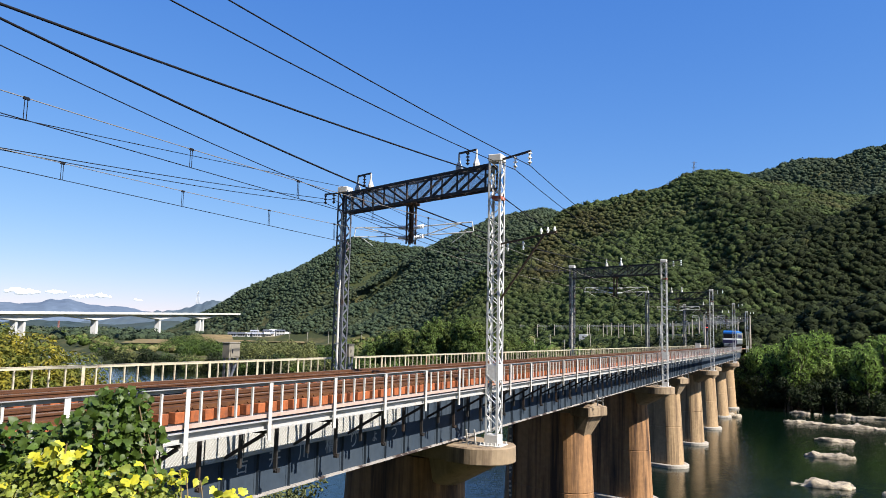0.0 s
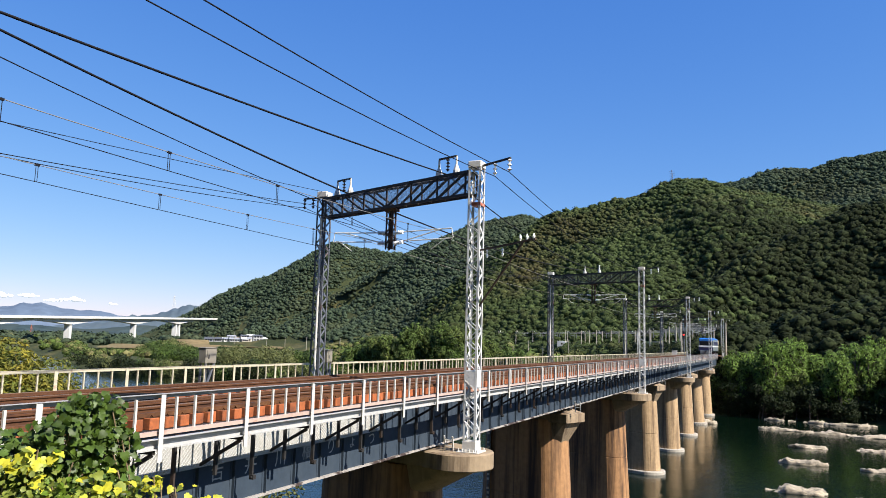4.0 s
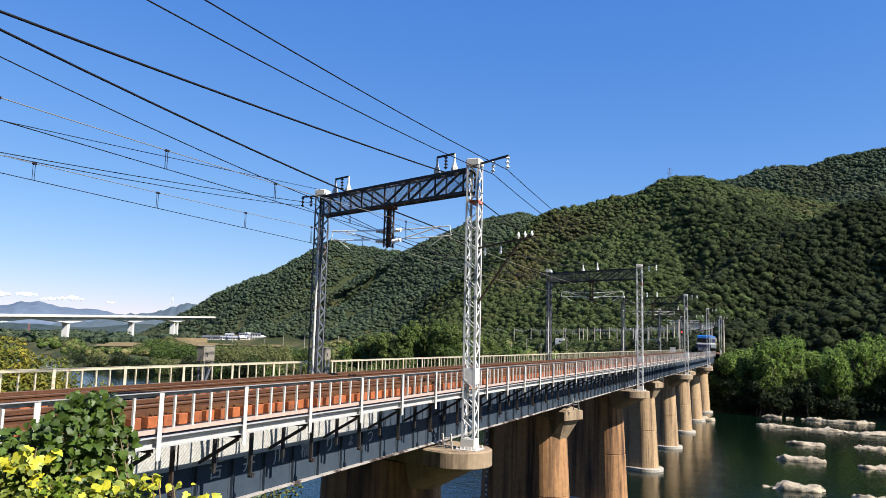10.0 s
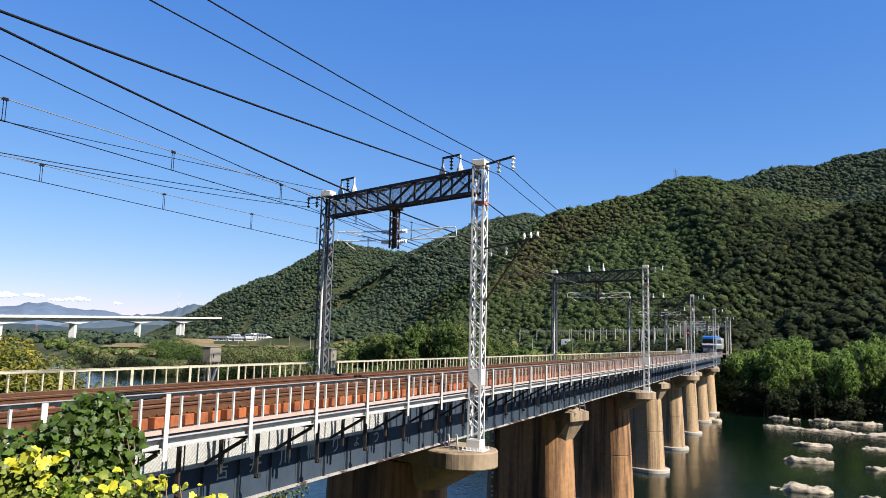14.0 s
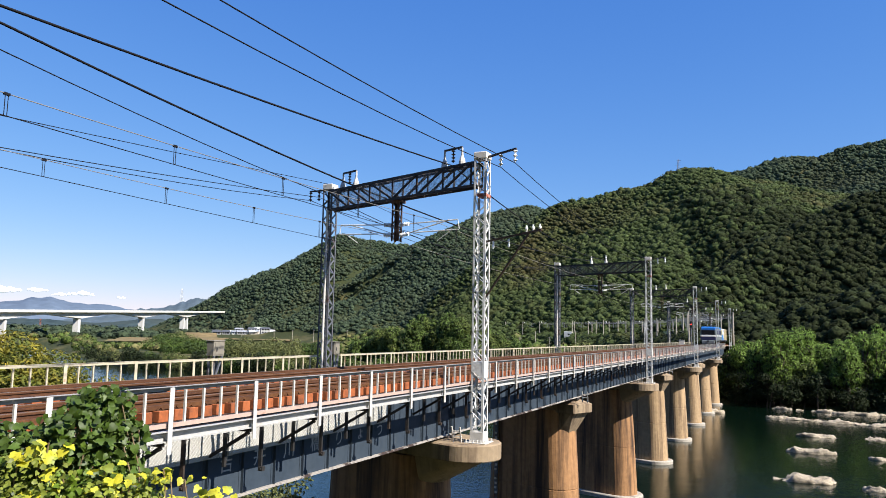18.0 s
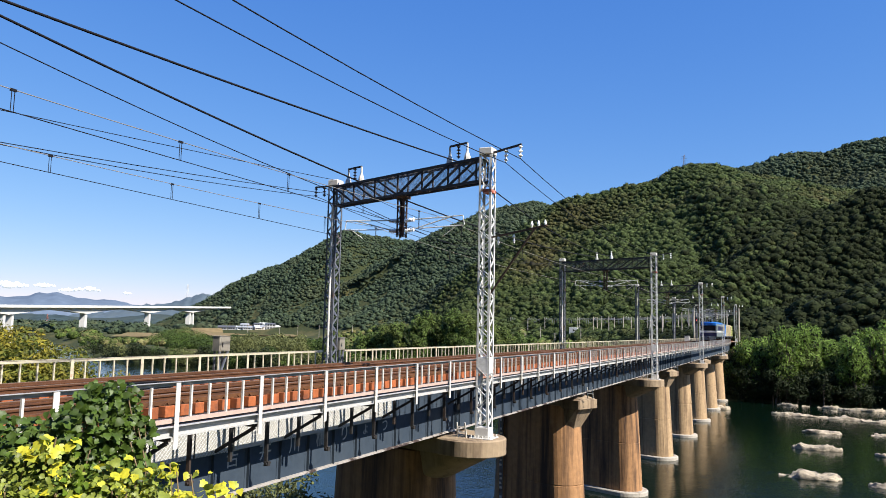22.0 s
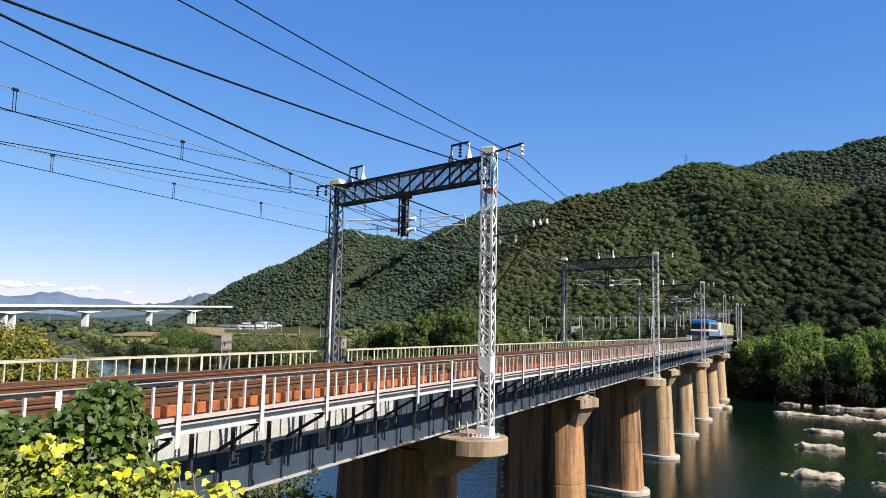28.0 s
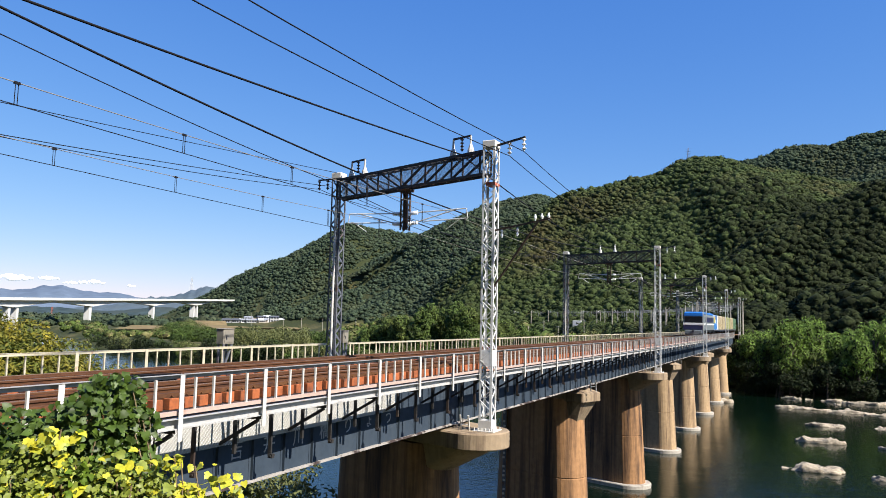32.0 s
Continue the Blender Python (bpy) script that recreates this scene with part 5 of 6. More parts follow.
for i in range(34):
    u = (i + gv.uniform(0, 0.8)) / 34
    leg = min(2, int(u * 3))
    (xa, ya, _), (xb, yb, _) = VILLAGE[leg], VILLAGE[leg + 1]
    x, y = xa + (xb - xa) * (u * 3 - leg) + gv.normal(0, 8), ya + (yb - ya) * (u * 3 - leg) + gv.normal(0, 8)
    st = 1 if gv.random() < 0.75 else 2
    house(x, y, gv.uniform(5, 8.5), gv.uniform(4.5, 6.5), 2.4 * st + 0.3, gv.uniform(20, 60), WALLS[int(gv.integers(0, 3))], ROOFS[int(gv.choice([0, 1, 1, 2, 3, 3]))], st)

FIELD = surface("dry_autumn_field", (0.189, 0.14, 0.07), 0.95, 0, 0.25, 0.25, (0.14, 0.119, 0.056), 0.03, (0.45, 0.6), bump=0.1, spec=0.1)
for x, y, w, d, turn in ((-421, 427, 74, 200, 44), (-378, 468, 62, 90, 39), (-140, 300, 70, 22, 15)):
    n = 40
    us = np.linspace(-0.5, 0.5, n)
    gx, gy = np.meshgrid(us * w, us * d)
    c, s = math.cos(radians(turn)), math.sin(radians(turn))
    px, py = x + gx * c - gy * s, y + gx * s + gy * c
    pz = ground_z(px, py) + 1.4
    i = (np.arange(n - 1)[:, None] * n + np.arange(n - 1)[None]).ravel()
    tagged(mesh_of("field", np.stack([px.ravel(), py.ravel(), pz.ravel()], 1), np.stack([i, i + 1, i + n + 1, i + n], 1), FIELD), "dry brown autumn field", "field", "fields", "structure")


# ---- masts ----
def lattice_tower(x, y, h, w, label, mat, z=None):
    root = thing("lattice_tower", (x, y, float(ground_z(x, y)) if z is None else z), label, "tower")
    bm = bmesh.new()
    for sx in (-1, 1):
        for sy in (-1, 1):
            bar(bm, (sx * w / 2, sy * w / 2, -2), (sx * w * 0.1, sy * w * 0.1, h), w * 0.05)
    for i in range(8):
        a, b = 1 - 0.8 * i / 8, 1 - 0.8 * (i + 1) / 8
        for s in (-1, 1):
            bar(bm, (-w / 2 * a, s * w / 2 * a, h * i / 8), (w / 2 * b, s * w / 2 * b, h * (i + 1) / 8), w * 0.035)
            bar(bm, (s * w / 2 * a, w / 2 * a, h * i / 8), (s * w / 2 * b, -w / 2 * b, h * (i + 1) / 8), w * 0.035)
    part("frame", bm, mat, root)
    for u in (0.7, 0.82, 0.94):
        bm = bmesh.new()
        bar(bm, (-w * 0.8, 0, h * u), (w * 0.8, 0, h * u), w * 0.05)
        part("cross_arm", bm, mat, root)


lattice_tower(-1737, 1800, 44, 9, "white lattice mast on the distant hill", VIADUCT_WHITE, 92)
lattice_tower(-66, 577, 15, 2.6, "thin lattice tower on the hilltop", GREY_STEEL)
lattice_tower(-1104, 832, 18, 4, "red and white lattice pylon beyond the viaduct", RED_BAND)
lattice_tower(-40, 250, 12, 1.0, "small grey lattice pole among the trees", GALV)


def utility_pole(x, y, h):
    root = thing("utility_pole", (x, y, float(ground_z(x, y))), "plain grey concrete utility pole", "utility pole", "utility poles")
    part("pole", rod(bmesh.new(), (0, 0, -0.5), (0, 0, h), 0.2, 8, 0.13), CONCRETE_PALE, root)
    for u in (0.9, 0.97):
        part("cross_arm", bar(bmesh.new(), (-0.9, 0, h * u), (0.9, 0, h * u), 0.1), GREY_STEEL, root)


for x, y, h in ((-97.8, 315, 11), (-94.2, 325, 9), (-83.6, 330, 9), (-110, 330, 9), (-76, 338, 9), (-125, 345, 9), (-150, 360, 10), (-300, 440, 10), (-340, 470, 10), (-380, 500, 10), (-430, 520, 11), (-260, 420, 10)):
    utility_pole(x, y, h)


# ---- abutments ----
def abutment(y_face, back, label):
    root = thing("bridge_abutment", (0, 0, 0), label, "abutment")
    pts = [(-8.9, y_face + (MAST_X + 8.9) * SKEW * 1), (-8.9, back), (-20.6, back), (-20.6, y_face + (MAST_X + 20.6) * SKEW)]
    bm = bmesh.new()
    slab(bm, pts, -1.5, CAP_Z)
    bmesh.ops.recalc_face_normals(bm, faces=bm.faces[:])
    part("wall", bm, CONCRETE, root)
    shift = -1.0 if back < y_face else 1.0
    pts = [(x, y + shift * (1 if i in (0, 3) else 0)) for i, (x, y) in enumerate(pts)]
    bm = bmesh.new()
    slab(bm, pts, CAP_Z, 11.84)
    bmesh.ops.recalc_face_normals(bm, faces=bm.faces[:])
    part("backwall", bm, CONCRETE, root)


abutment(pier_y(-1) + 0.6, pier_y(-1) - 8, "stained concrete bridge abutment under the bushes")
abutment(BRIDGE_TO + 1.0, BRIDGE_TO + 9, "stained concrete bridge abutment on the far bank")

# ---- lettering on the first girder ----
LETTER = surface("faded_white_lettering", (0.36, 0.36, 0.35), 0.7, 0, 14, 0.2, (0.2, 0.22, 0.25), 9.0, (0.68, 0.82), bump=0)
sign = thing("girder_lettering", (TRACKS[0] + 1.08 + 0.0165, 13.76, 10.75), "faded white painted characters on the girder web", "lettering")
for i, ch in enumerate("吉井川橋りょう"):
    cu = bpy.data.curves.new("character", "FONT")
    cu.body, cu.align_x, cu.align_y, cu.size, cu.extrude = ch, "CENTER", "CENTER", 0.50 if i != 5 else 0.42, 0.0015
    cu.materials.append(LETTER)
    ob = new("character", cu)
    ob.parent = sign
    ob.matrix_basis = pose(0, i * 1.197, 0, 90, 0, 90)

# white netting plates in the bracket gaps of the first span
NET = surface("white_netting_sheet", (0.27, 0.262, 0.235), 0.8, 0, 30, 0.12, (0.3825, 0.3655, 0.323), 4.0, (0.55, 0.7), bump=0.2)
for i in range(11):
    y = 7.4 + i * 1.25
    root = thing("netting_panel", (TRACKS[0] + 1.08 + 0.13, y, 10.86), "white wire-mesh panel hung along the girder top", "panel", "netting panels")
    bm = bmesh.new()
    block(bm, -0.006, 0.006, 0.02, 1.22, 0.10, 0.72)
    sheet = part("sheet", bm, NET, root)
    bm = bmesh.new()
    for j in range(-5, 12):
        for s in (-1, 1):
            lo = max(0.02, min(1.22, 0.02 + j * 0.1 + (0 if s > 0 else 0.62)))
            hi = max(0.02, min(1.22, 0.02 + j * 0.1 + (0.62 if s > 0 else 0)))
            if abs(hi - lo) > 0.05:
                za, zb = (0.10 + abs(lo - (0.02 + j * 0.1 + (0 if s > 0 else 0.62))), 0.72 - abs(hi - (0.02 + j * 0.1 + (0.62 if s > 0 else 0))))
                bar(bm, (0.010 + 0.003 * s, lo, za), (0.010 + 0.003 * s, hi, zb), 0.006)
    part("wire_mesh", bm, GALV, root)

# ---- cabinets beside the far track ----
CABINET = surface("beige_cabinet_paint", (0.21, 0.1925, 0.1575), 0.5, 0, 6, 0.06, (0.21, 0.168, 0.126), 2.2, (0.58, 0.72), bump=0.02)


def cabinet(x, y, w, d, z0, z1, foot, label):
    root = thing("signal_cabinet", (x, y, foot), label, "cabinet", "trackside cabinets")
    part("case", block(bmesh.new(), -w / 2, w / 2, 0, d, z0 - foot, z1 - foot, 0.015), CABINET, root)
    part("lid", block(bmesh.new(), -w / 2 - 0.02, w / 2 + 0.02, -0.02, d + 0.02, z1 - foot, z1 - foot + 0.03, 0.01), CABINET, root)
    door = part("door", block(bmesh.new(), w / 2 + 0.002, w / 2 + 0.022, 0.06, d - 0.06, z0 - foot + 0.05, z1 - foot - 0.05, 0.005), CABINET, root)
    part("handle", block(bmesh.new(), w / 2 + 0.024, w / 2 + 0.05, d * 0.2, d * 0.26, (z0 + z1) / 2 - foot - 0.1, (z0 + z1) / 2 - foot + 0.05), LOCO_DARK, door)
    for sx in (-1, 1):
        for yy in (0.08, d - 0.08):
            part("leg", bar(bmesh.new(), (sx * (w / 2 - 0.06), yy, 0), (sx * (w / 2 - 0.06), yy, z0 - foot), 0.07), GREY_STEEL, root)
    part("brace", bar(bmesh.new(), (w / 2 - 0.02, 0.1, 0.05), (w / 2 - 0.02, d - 0.1, z0 - foot - 0.02), 0.06), GREY_STEEL, root)


LOCO_DARK = surface("dark_underframe", (0.028, 0.0315, 0.042), 0.6, 0, 6, 0.2, bump=0.05)
cabinet(-18.95, 21.2, 0.34, 0.58, 12.82, 13.36, 11.91, "beige steel cabinet on a braced stand at the railing")
cabinet(-19.3, 29.85, 0.32, 0.45, 12.70, 13.28, 11.91, "beige steel box behind the portal mast")
bm = bmesh.new()
block(bm, -0.25, 0.25, -0.2, 0.2, 0, 0.22, 0.03)
tagged(part("cable_box", bm, surface("yellow_box", (0.55, 0.42, 0.12), 0.6)), "small yellow cable box at the railing", "box").location = (-18.5, 45.5, 11.91)
# black cable coil lying on the far track
bm = bmesh.new()
for i in range(5):
    for j in range(16):
        a, b = 2 * math.pi * j / 16, 2 * math.pi * (j + 1) / 16
        r = 0.28 + 0.05 * i
        rod(bm, (r * math.cos(a), 2.2 * r * math.sin(a), 0.05 + 0.05 * i), (r * math.cos(b), 2.2 * r * math.sin(b), 0.05 + 0.05 * i), 0.03, 5)
coil = tagged(part("cable_coil", bm, WIRE_BLACK), "black cable coil lying between the tracks", "cable")
coil.location = (-14.95, 14.2, 12.0)

# ---- the train ----
LOCO_BLUE = surface("blue_locomotive_paint", (0.02, 0.16, 0.52), 0.35, 0, 3, 0.08, bump=0)
LOCO_WHITE = surface("white_locomotive_paint", (0.68, 0.68, 0.68), 0.35, 0, 3, 0.04, bump=0)
LOCO_NAVY = surface("dark_blue_paint", (0.021, 0.0245, 0.07), 0.35, 0, 3, 0.08, bump=0)
LOCO_GREY = surface("grey_side_paint", (0.14, 0.1645, 0.175), 0.4, 0, 3, 0.08, bump=0)
GLASS_DARK = surface("dark_cab_glass", (0.010, 0.012, 0.016), 0.35, 0, 3, 0.05, bump=0, spec=0.2)
LAMP_GLASS = surface("headlamp_glass", (0.8, 0.78, 0.7), 0.1, 0, 3, 0.02, bump=0)


def bogie(root, y):
    b = part("bogie", block(bmesh.new(), -1.0, 1.0, y - 1.6, y + 1.6, 0.5, 0.85, 0.04), LOCO_DARK, root)
    for yy in (-1.1, 1.1):
        for s in (-1, 1):
            part("wheel", rod(bmesh.new(), (s * 0.50, y + yy, 0.46), (s * 0.64, y + yy, 0.46), 0.455, 18), RAIL_STEEL, b)


def locomotive():
    root = thing("electric_locomotive", (TRACKS[0], 169, RAIL_Z), "blue and white electric locomotive at the head of a container train", "locomotive")
    bm = bmesh.new()
    prof = [(-1.44, 1.0), (-1.44, 3.05), (-1.25, 3.35), (1.25, 3.35), (1.44, 3.05), (1.44, 1.0)]
    ys = [(0.0, 0.10), (0.35, 0.0), (17.5, 0.0), (17.85, 0.10)]
    rings = [[bm.verts.new((x * (1 - c * 0.25), y + (0.25 * (z - 2.0) if (y < 1 and z > 2.0) else (-0.2 * (z - 2.0) if y > 17 and z > 2 else 0)), z)) for x, z in prof] for y, c in ys]
    for a, b in zip(rings, rings[1:]):
        for i in range(6):
            bm.faces.new((a[i], a[(i + 1) % 6], b[(i + 1) % 6], b[i]))
    bm.faces.new(rings[0])
    bm.faces.new(rings[-1][::-1])
    bmesh.ops.recalc_face_normals(bm, faces=bm.faces[:])
    part("body", bm, LOCO_GREY, root)
    part("roof", block(bmesh.new(), -1.30, 1.30, 0.45, 17.4, 3.30, 3.72, 0.12), LOCO_BLUE, root, "bright blue roof")
    part("roof_fairing", block(bmesh.new(), -1.36, 1.36, 0.18, 1.0, 3.02, 3.62, 0.1), LOCO_BLUE, root, "bright blue cab fairing")
    part("windscreen", block(bmesh.new(), -1.26, 1.26, 0.02, 0.5, 2.10, 3.02, 0.06), GLASS_DARK, root, "dark windscreen")
    part("white_band", block(bmesh.new(), -1.45, 1.45, -0.045, 0.9, 1.72, 2.06, 0.03), LOCO_WHITE, root, "white front band")
    part("lower_front", block(bmesh.new(), -1.43, 1.43, -0.03, 0.6, 1.06, 1.70, 0.04), LOCO_NAVY, root, "dark blue lower front")
    part("skirt", block(bmesh.new(), -1.20, 1.20, -0.12, 0.4, 0.28, 0.98, 0.06), LOCO_GREY, root, "pale grey snow plough skirt")
    part("wiper_bar", bar(bmesh.new(), (-0.9, 0.0, 2.2), (-0.3, 0.04, 2.8), 0.03), LOCO_DARK, root)
    for s in (-1, 1):
        part("headlamp", block(bmesh.new(), s * 1.08 - 0.15, s * 1.08 + 0.15, -0.07, 0.0, 1.80, 1.98, 0.02), LAMP_GLASS, root)
        part("buffer_step", block(bmesh.new(), s * 1.05 - 0.2, s * 1.05 + 0.2, -0.2, 0.0, 0.45, 0.52), LOCO_DARK, root)
        part("side_stripe", block(bmesh.new(), s * 1.445 - 0.006, s * 1.445 + 0.006, 0.9, 17.3, 1.80, 2.02), LOCO_WHITE, root, "white side stripe")
        part("side_band", block(bmesh.new(), s * 1.445 - 0.006, s * 1.445 + 0.006, 3.0, 15.0, 2.2, 2.95), LOCO_NAVY, root, "dark blue side band")
    part("coupler", block(bmesh.new(), -0.18, 0.18, -0.55, 0.0, 0.72, 1.0, 0.04), LOCO_DARK, root, "black coupler")
    part("underframe", block(bmesh.new(), -1.2, 1.2, 0.6, 17.2, 0.75, 1.0), LOCO_DARK, root)
    for y in (2.6, 8.9, 15.2):
        bogie(root, y)
    for y in (3.2, 14.5):
        bm = bmesh.new()
        for s in (-1, 1):
            bar(bm, (s * 0.5, y, 3.75), (s * 0.35, y + 1.1, 4.35 if y < 5 else 4.0), 0.05)
            bar(bm, (s * 0.35, y + 1.1, 4.35 if y < 5 else 4.0), (s * 0.55, y + 0.2, 5.25 if y < 5 else 4.1), 0.04)
        bar(bm, (-0.8, y + 0.2, 5.27 if y < 5 else 4.12), (0.8, y + 0.2, 5.27 if y < 5 else 4.12), 0.06)
        part("pantograph", bm, GREY_STEEL, root)
    return root


CONTAINERS = [
    (surface("white_container", (0.72, 0.72, 0.68), 0.5, 0, 2, 0.05, (0.02, 0.17, 0.50), 0.5, (0.50, 0.52), bump=0), "white container with blue and yellow panels"),
    (surface("beige_container", (0.44, 0.37, 0.24), 0.55, 0, 2, 0.08, (0.34, 0.28, 0.18), 1.0, (0.5, 0.65), bump=0), "beige corrugated freight container"),
    (surface("olive_container", (0.36, 0.38, 0.14), 0.55, 0, 2, 0.1, (0.25, 0.25, 0.10), 1.0, (0.5, 0.65), bump=0), "olive yellow freight container"),
    (surface("green_container", (0.12, 0.22, 0.13), 0.55, 0, 2, 0.1, (0.09, 0.15, 0.10), 1.0, (0.5, 0.65), bump=0), "dull green freight container"),
]
YELLOW_PANEL = surface("yellow_panel", (0.504, 0.385, 0.056), 0.5, 0, 2, 0.05, bump=0)
BLUE_PANEL = surface("blue_panel", (0.014, 0.154, 0.434), 0.5, 0, 2, 0.05, bump=0)


def wagon(picks):
    root = thing("container_wagon", (TRACKS[0], 200, RAIL_Z), "dark flat wagon loaded with freight containers", "freight wagon", "wagons of the train")
    part("underframe", block(bmesh.new(), -1.25, 1.25, 0.2, 19.6, 0.78, 1.02, 0.02), LOCO_DARK, root)
    for y in (2.6, 17.2):
        bogie(root, y)
    for i, k in enumerate(picks):
        y0, long = 0.4 + i * 9.6, 9.3
        mat, label = CONTAINERS[k]
        bm = bmesh.new()
        block(bm, -1.2, 1.2, y0, y0 + long, 1.03, 3.55, 0.03)
        for j in range(24):
            y = y0 + 0.2 + j * (long - 0.4) / 24
            for s in (-1, 1):
                block(bm, s * 1.2 - 0.02, s * 1.2 + 0.02, y, y + 0.16, 1.12, 3.45)
        c = part("container", bm, mat, root, label)
        if k == 0:
            for s in (1,):
                part("yellow_panel", block(bmesh.new(), 1.222, 1.232, y0 + 1.0, y0 + 3.2, 2.2, 3.3), YELLOW_PANEL, c)
                part("blue_panel", block(bmesh.new(), 1.222, 1.232, y0 + 0.4, y0 + 5.4, 1.1, 2.15), BLUE_PANEL, c)
            part("yellow_panel", block(bmesh.new(), 0.2, 1.1, y0 - 0.02, y0 - 0.005, 2.2, 3.2), YELLOW_PANEL, c)
            part("blue_panel", block(bmesh.new(), -0.4, 1.1, y0 - 0.02, y0 - 0.005, 1.2, 2.1), BLUE_PANEL, c)
    return root


loco = locomotive()
wagons = [wagon(p) for p in ((0, 1), (1, 2), (1, 3), (2, 1), (3, 1), (1, 2))]

# ---- the line beyond the bridge ----
BALLAST = surface("grey_brown_ballast", (0.27, 0.22, 0.165), 0.95, 0, 8, 0.3, (0.19, 0.14, 0.10), 0.6, (0.45, 0.6), bump=0.4)


def ribbon(name, half, z, s0, s1, x0, material, thick, step=6.0):
    n = int((s1 - s0) / step)
    rows = []
    for i in range(n + 1):
        x, y, a = along(s0 + (s1 - s0) * i / n, x0)
        c, s = math.cos(a), math.sin(a)
        for off, zz in ((-half, z - thick), (-half, z), (half, z), (half, z - thick)):
            rows.append((x + off * c, y + off * s, zz))
    i = (np.arange(n)[:, None] * 4 + np.arange(3)[None]).ravel()
    return mesh_of(name, np.array(rows), np.stack([i, i + 4, i + 5, i + 1], 1), material)


tagged(ribbon("ballast_bed", 4.6, 12.05, BEND_Y + 6, BEND_Y + 330, -14.63, BALLAST, 1.2), "grey-brown ballast bed of the curving line", "ballast", kind="structure")
for tx in TRACKS:
    for s in (-0.57, 0.57):
        tagged(ribbon("curved_rail", 0.04, RAIL_Z, BEND_Y, BEND_Y + 330, tx + s, RAIL_STEEL, 0.2, 4.0), "rusty rail curving away beyond the bridge", "rail", "rails beyond the bridge", "structure")
tagged(ribbon("trackside_wall", 0.15, 12.9, BEND_Y + 20, BEND_Y + 330, -20.2, GIRDER_RUST, 2.4), "dark low wall along the curving line", "wall", kind="structure")


def bend_portal(s):
    x, y, a = along(s)
    far = s > BEND_Y + 40
    root = thing("catenary_portal", (x, y, 11.87), "grey tubular catenary portal beside the curving line", "catenary portal", "portals beyond the bridge")
    root.rotation_euler[2] = a
    for sx in (-5.4, 5.4):
        part("mast", rod(bmesh.new(), (sx, 0, -0.6), (sx, 0, 8.6), 0.22, 8, 0.17), CONCRETE_PALE, root)
    for z in (7.3, 7.9):
        part("beam", bar(bmesh.new(), (-5.4, 0, z), (5.4, 0, z), 0.10), GREY_STEEL, root)
    bm = bmesh.new()
    for i in range(10):
        bar(bm, (-5.4 + i * 1.08, 0, 7.3 if i % 2 else 7.9), (-5.4 + (i + 1) * 1.08, 0, 7.9 if i % 2 else 7.3), 0.06)
    part("lacing", bm, GREY_STEEL, root)
    for tx in (-1.9, 1.9):
        part("drop_post", bar(bmesh.new(), (tx * 0.3, 0, 5.4), (tx * 0.3, 0, 7.3), 0.12), GREY_STEEL, root)
        part("arm", rod(bmesh.new(), (tx * 0.3, 0, 6.2), (tx * 1.3, 0, 6.3), 0.04, 6), GREY_STEEL if far else GALV, root)
        bm = bmesh.new()
        insulator(bm, (tx * 2.2, 0, 8.5), (tx * 2.2, 0, 7.95), 2, 0.12)
        part("insulator", bm, PORCELAIN, root)


for i in range(1, 17):
    bend_portal(BEND_Y + 8 + i * 15.5)
for tx, z in ((-12.73, 17.5), (-16.53, 17.5), (-9.6, 20.2), (-19.6, 20.2)):
    ends = [(*along(BEND_Y - 10 + i * 12.0, tx)[:2], z) for i in range(24)]
    sagging("overhead_wire", ends, [0.1] * 23, 0.012, WIRE_BLACK, "thin dark wire above the curving line")

# signal beside the line
SIGNAL_RED = bpy.data.materials.new("red_signal_light")
SIGNAL_RED.use_nodes = True
sb = SIGNAL_RED.node_tree.nodes["Principled BSDF"]
sb.inputs["Base Color"].default_value = (0.5, 0.01, 0.01, 1)
sb.inputs["Emission Color"].default_value, sb.inputs["Emission Strength"].default_value = (1.0, 0.05, 0.04, 1), 2.5
sig = thing("railway_signal", (-14.63, 143.5, GIRDER_TOP), "black railway signal head with a red light", "signal")
part("post", rod(bmesh.new(), (0, 0, -0.2), (0, 0, 5.0), 0.07, 8), GREY_STEEL, sig)
part("head", block(bmesh.new(), -0.25, 0.25, -0.1, 0.1, 3.6, 5.0, 0.08), LOCO_DARK, sig)
for i, z in enumerate((4.65, 4.30, 3.95)):
    part("lens", rod(bmesh.new(), (0, -0.16, z), (0, -0.1, z), 0.11, 12), SIGNAL_RED if i == 1 else GLASS_DARK, sig)
    part("hood", block(bmesh.new(), -0.13, 0.13, -0.3, -0.1, z + 0.12, z + 0.15), LOCO_DARK, sig)

# white trackside box at the far end
wb = thing("trackside_box", (-18.2, 160.0, GIRDER_TOP), "white equipment box beside the far track", "box")
part("case", block(bmesh.new(), -0.5, 0.5, -0.4, 0.4, 0.0, 1.3, 0.03), WHITE_STEEL, wb)
part("lid", block(bmesh.new(), -0.55, 0.55, -0.45, 0.45, 1.3, 1.38, 0.02), WHITE_STEEL, wb)

# parked red wagons and a white shed below the hill
RED_WAGON = surface("dull_red_paint", (0.196, 0.035, 0.0315), 0.6, 0, 2, 0.15, bump=0)
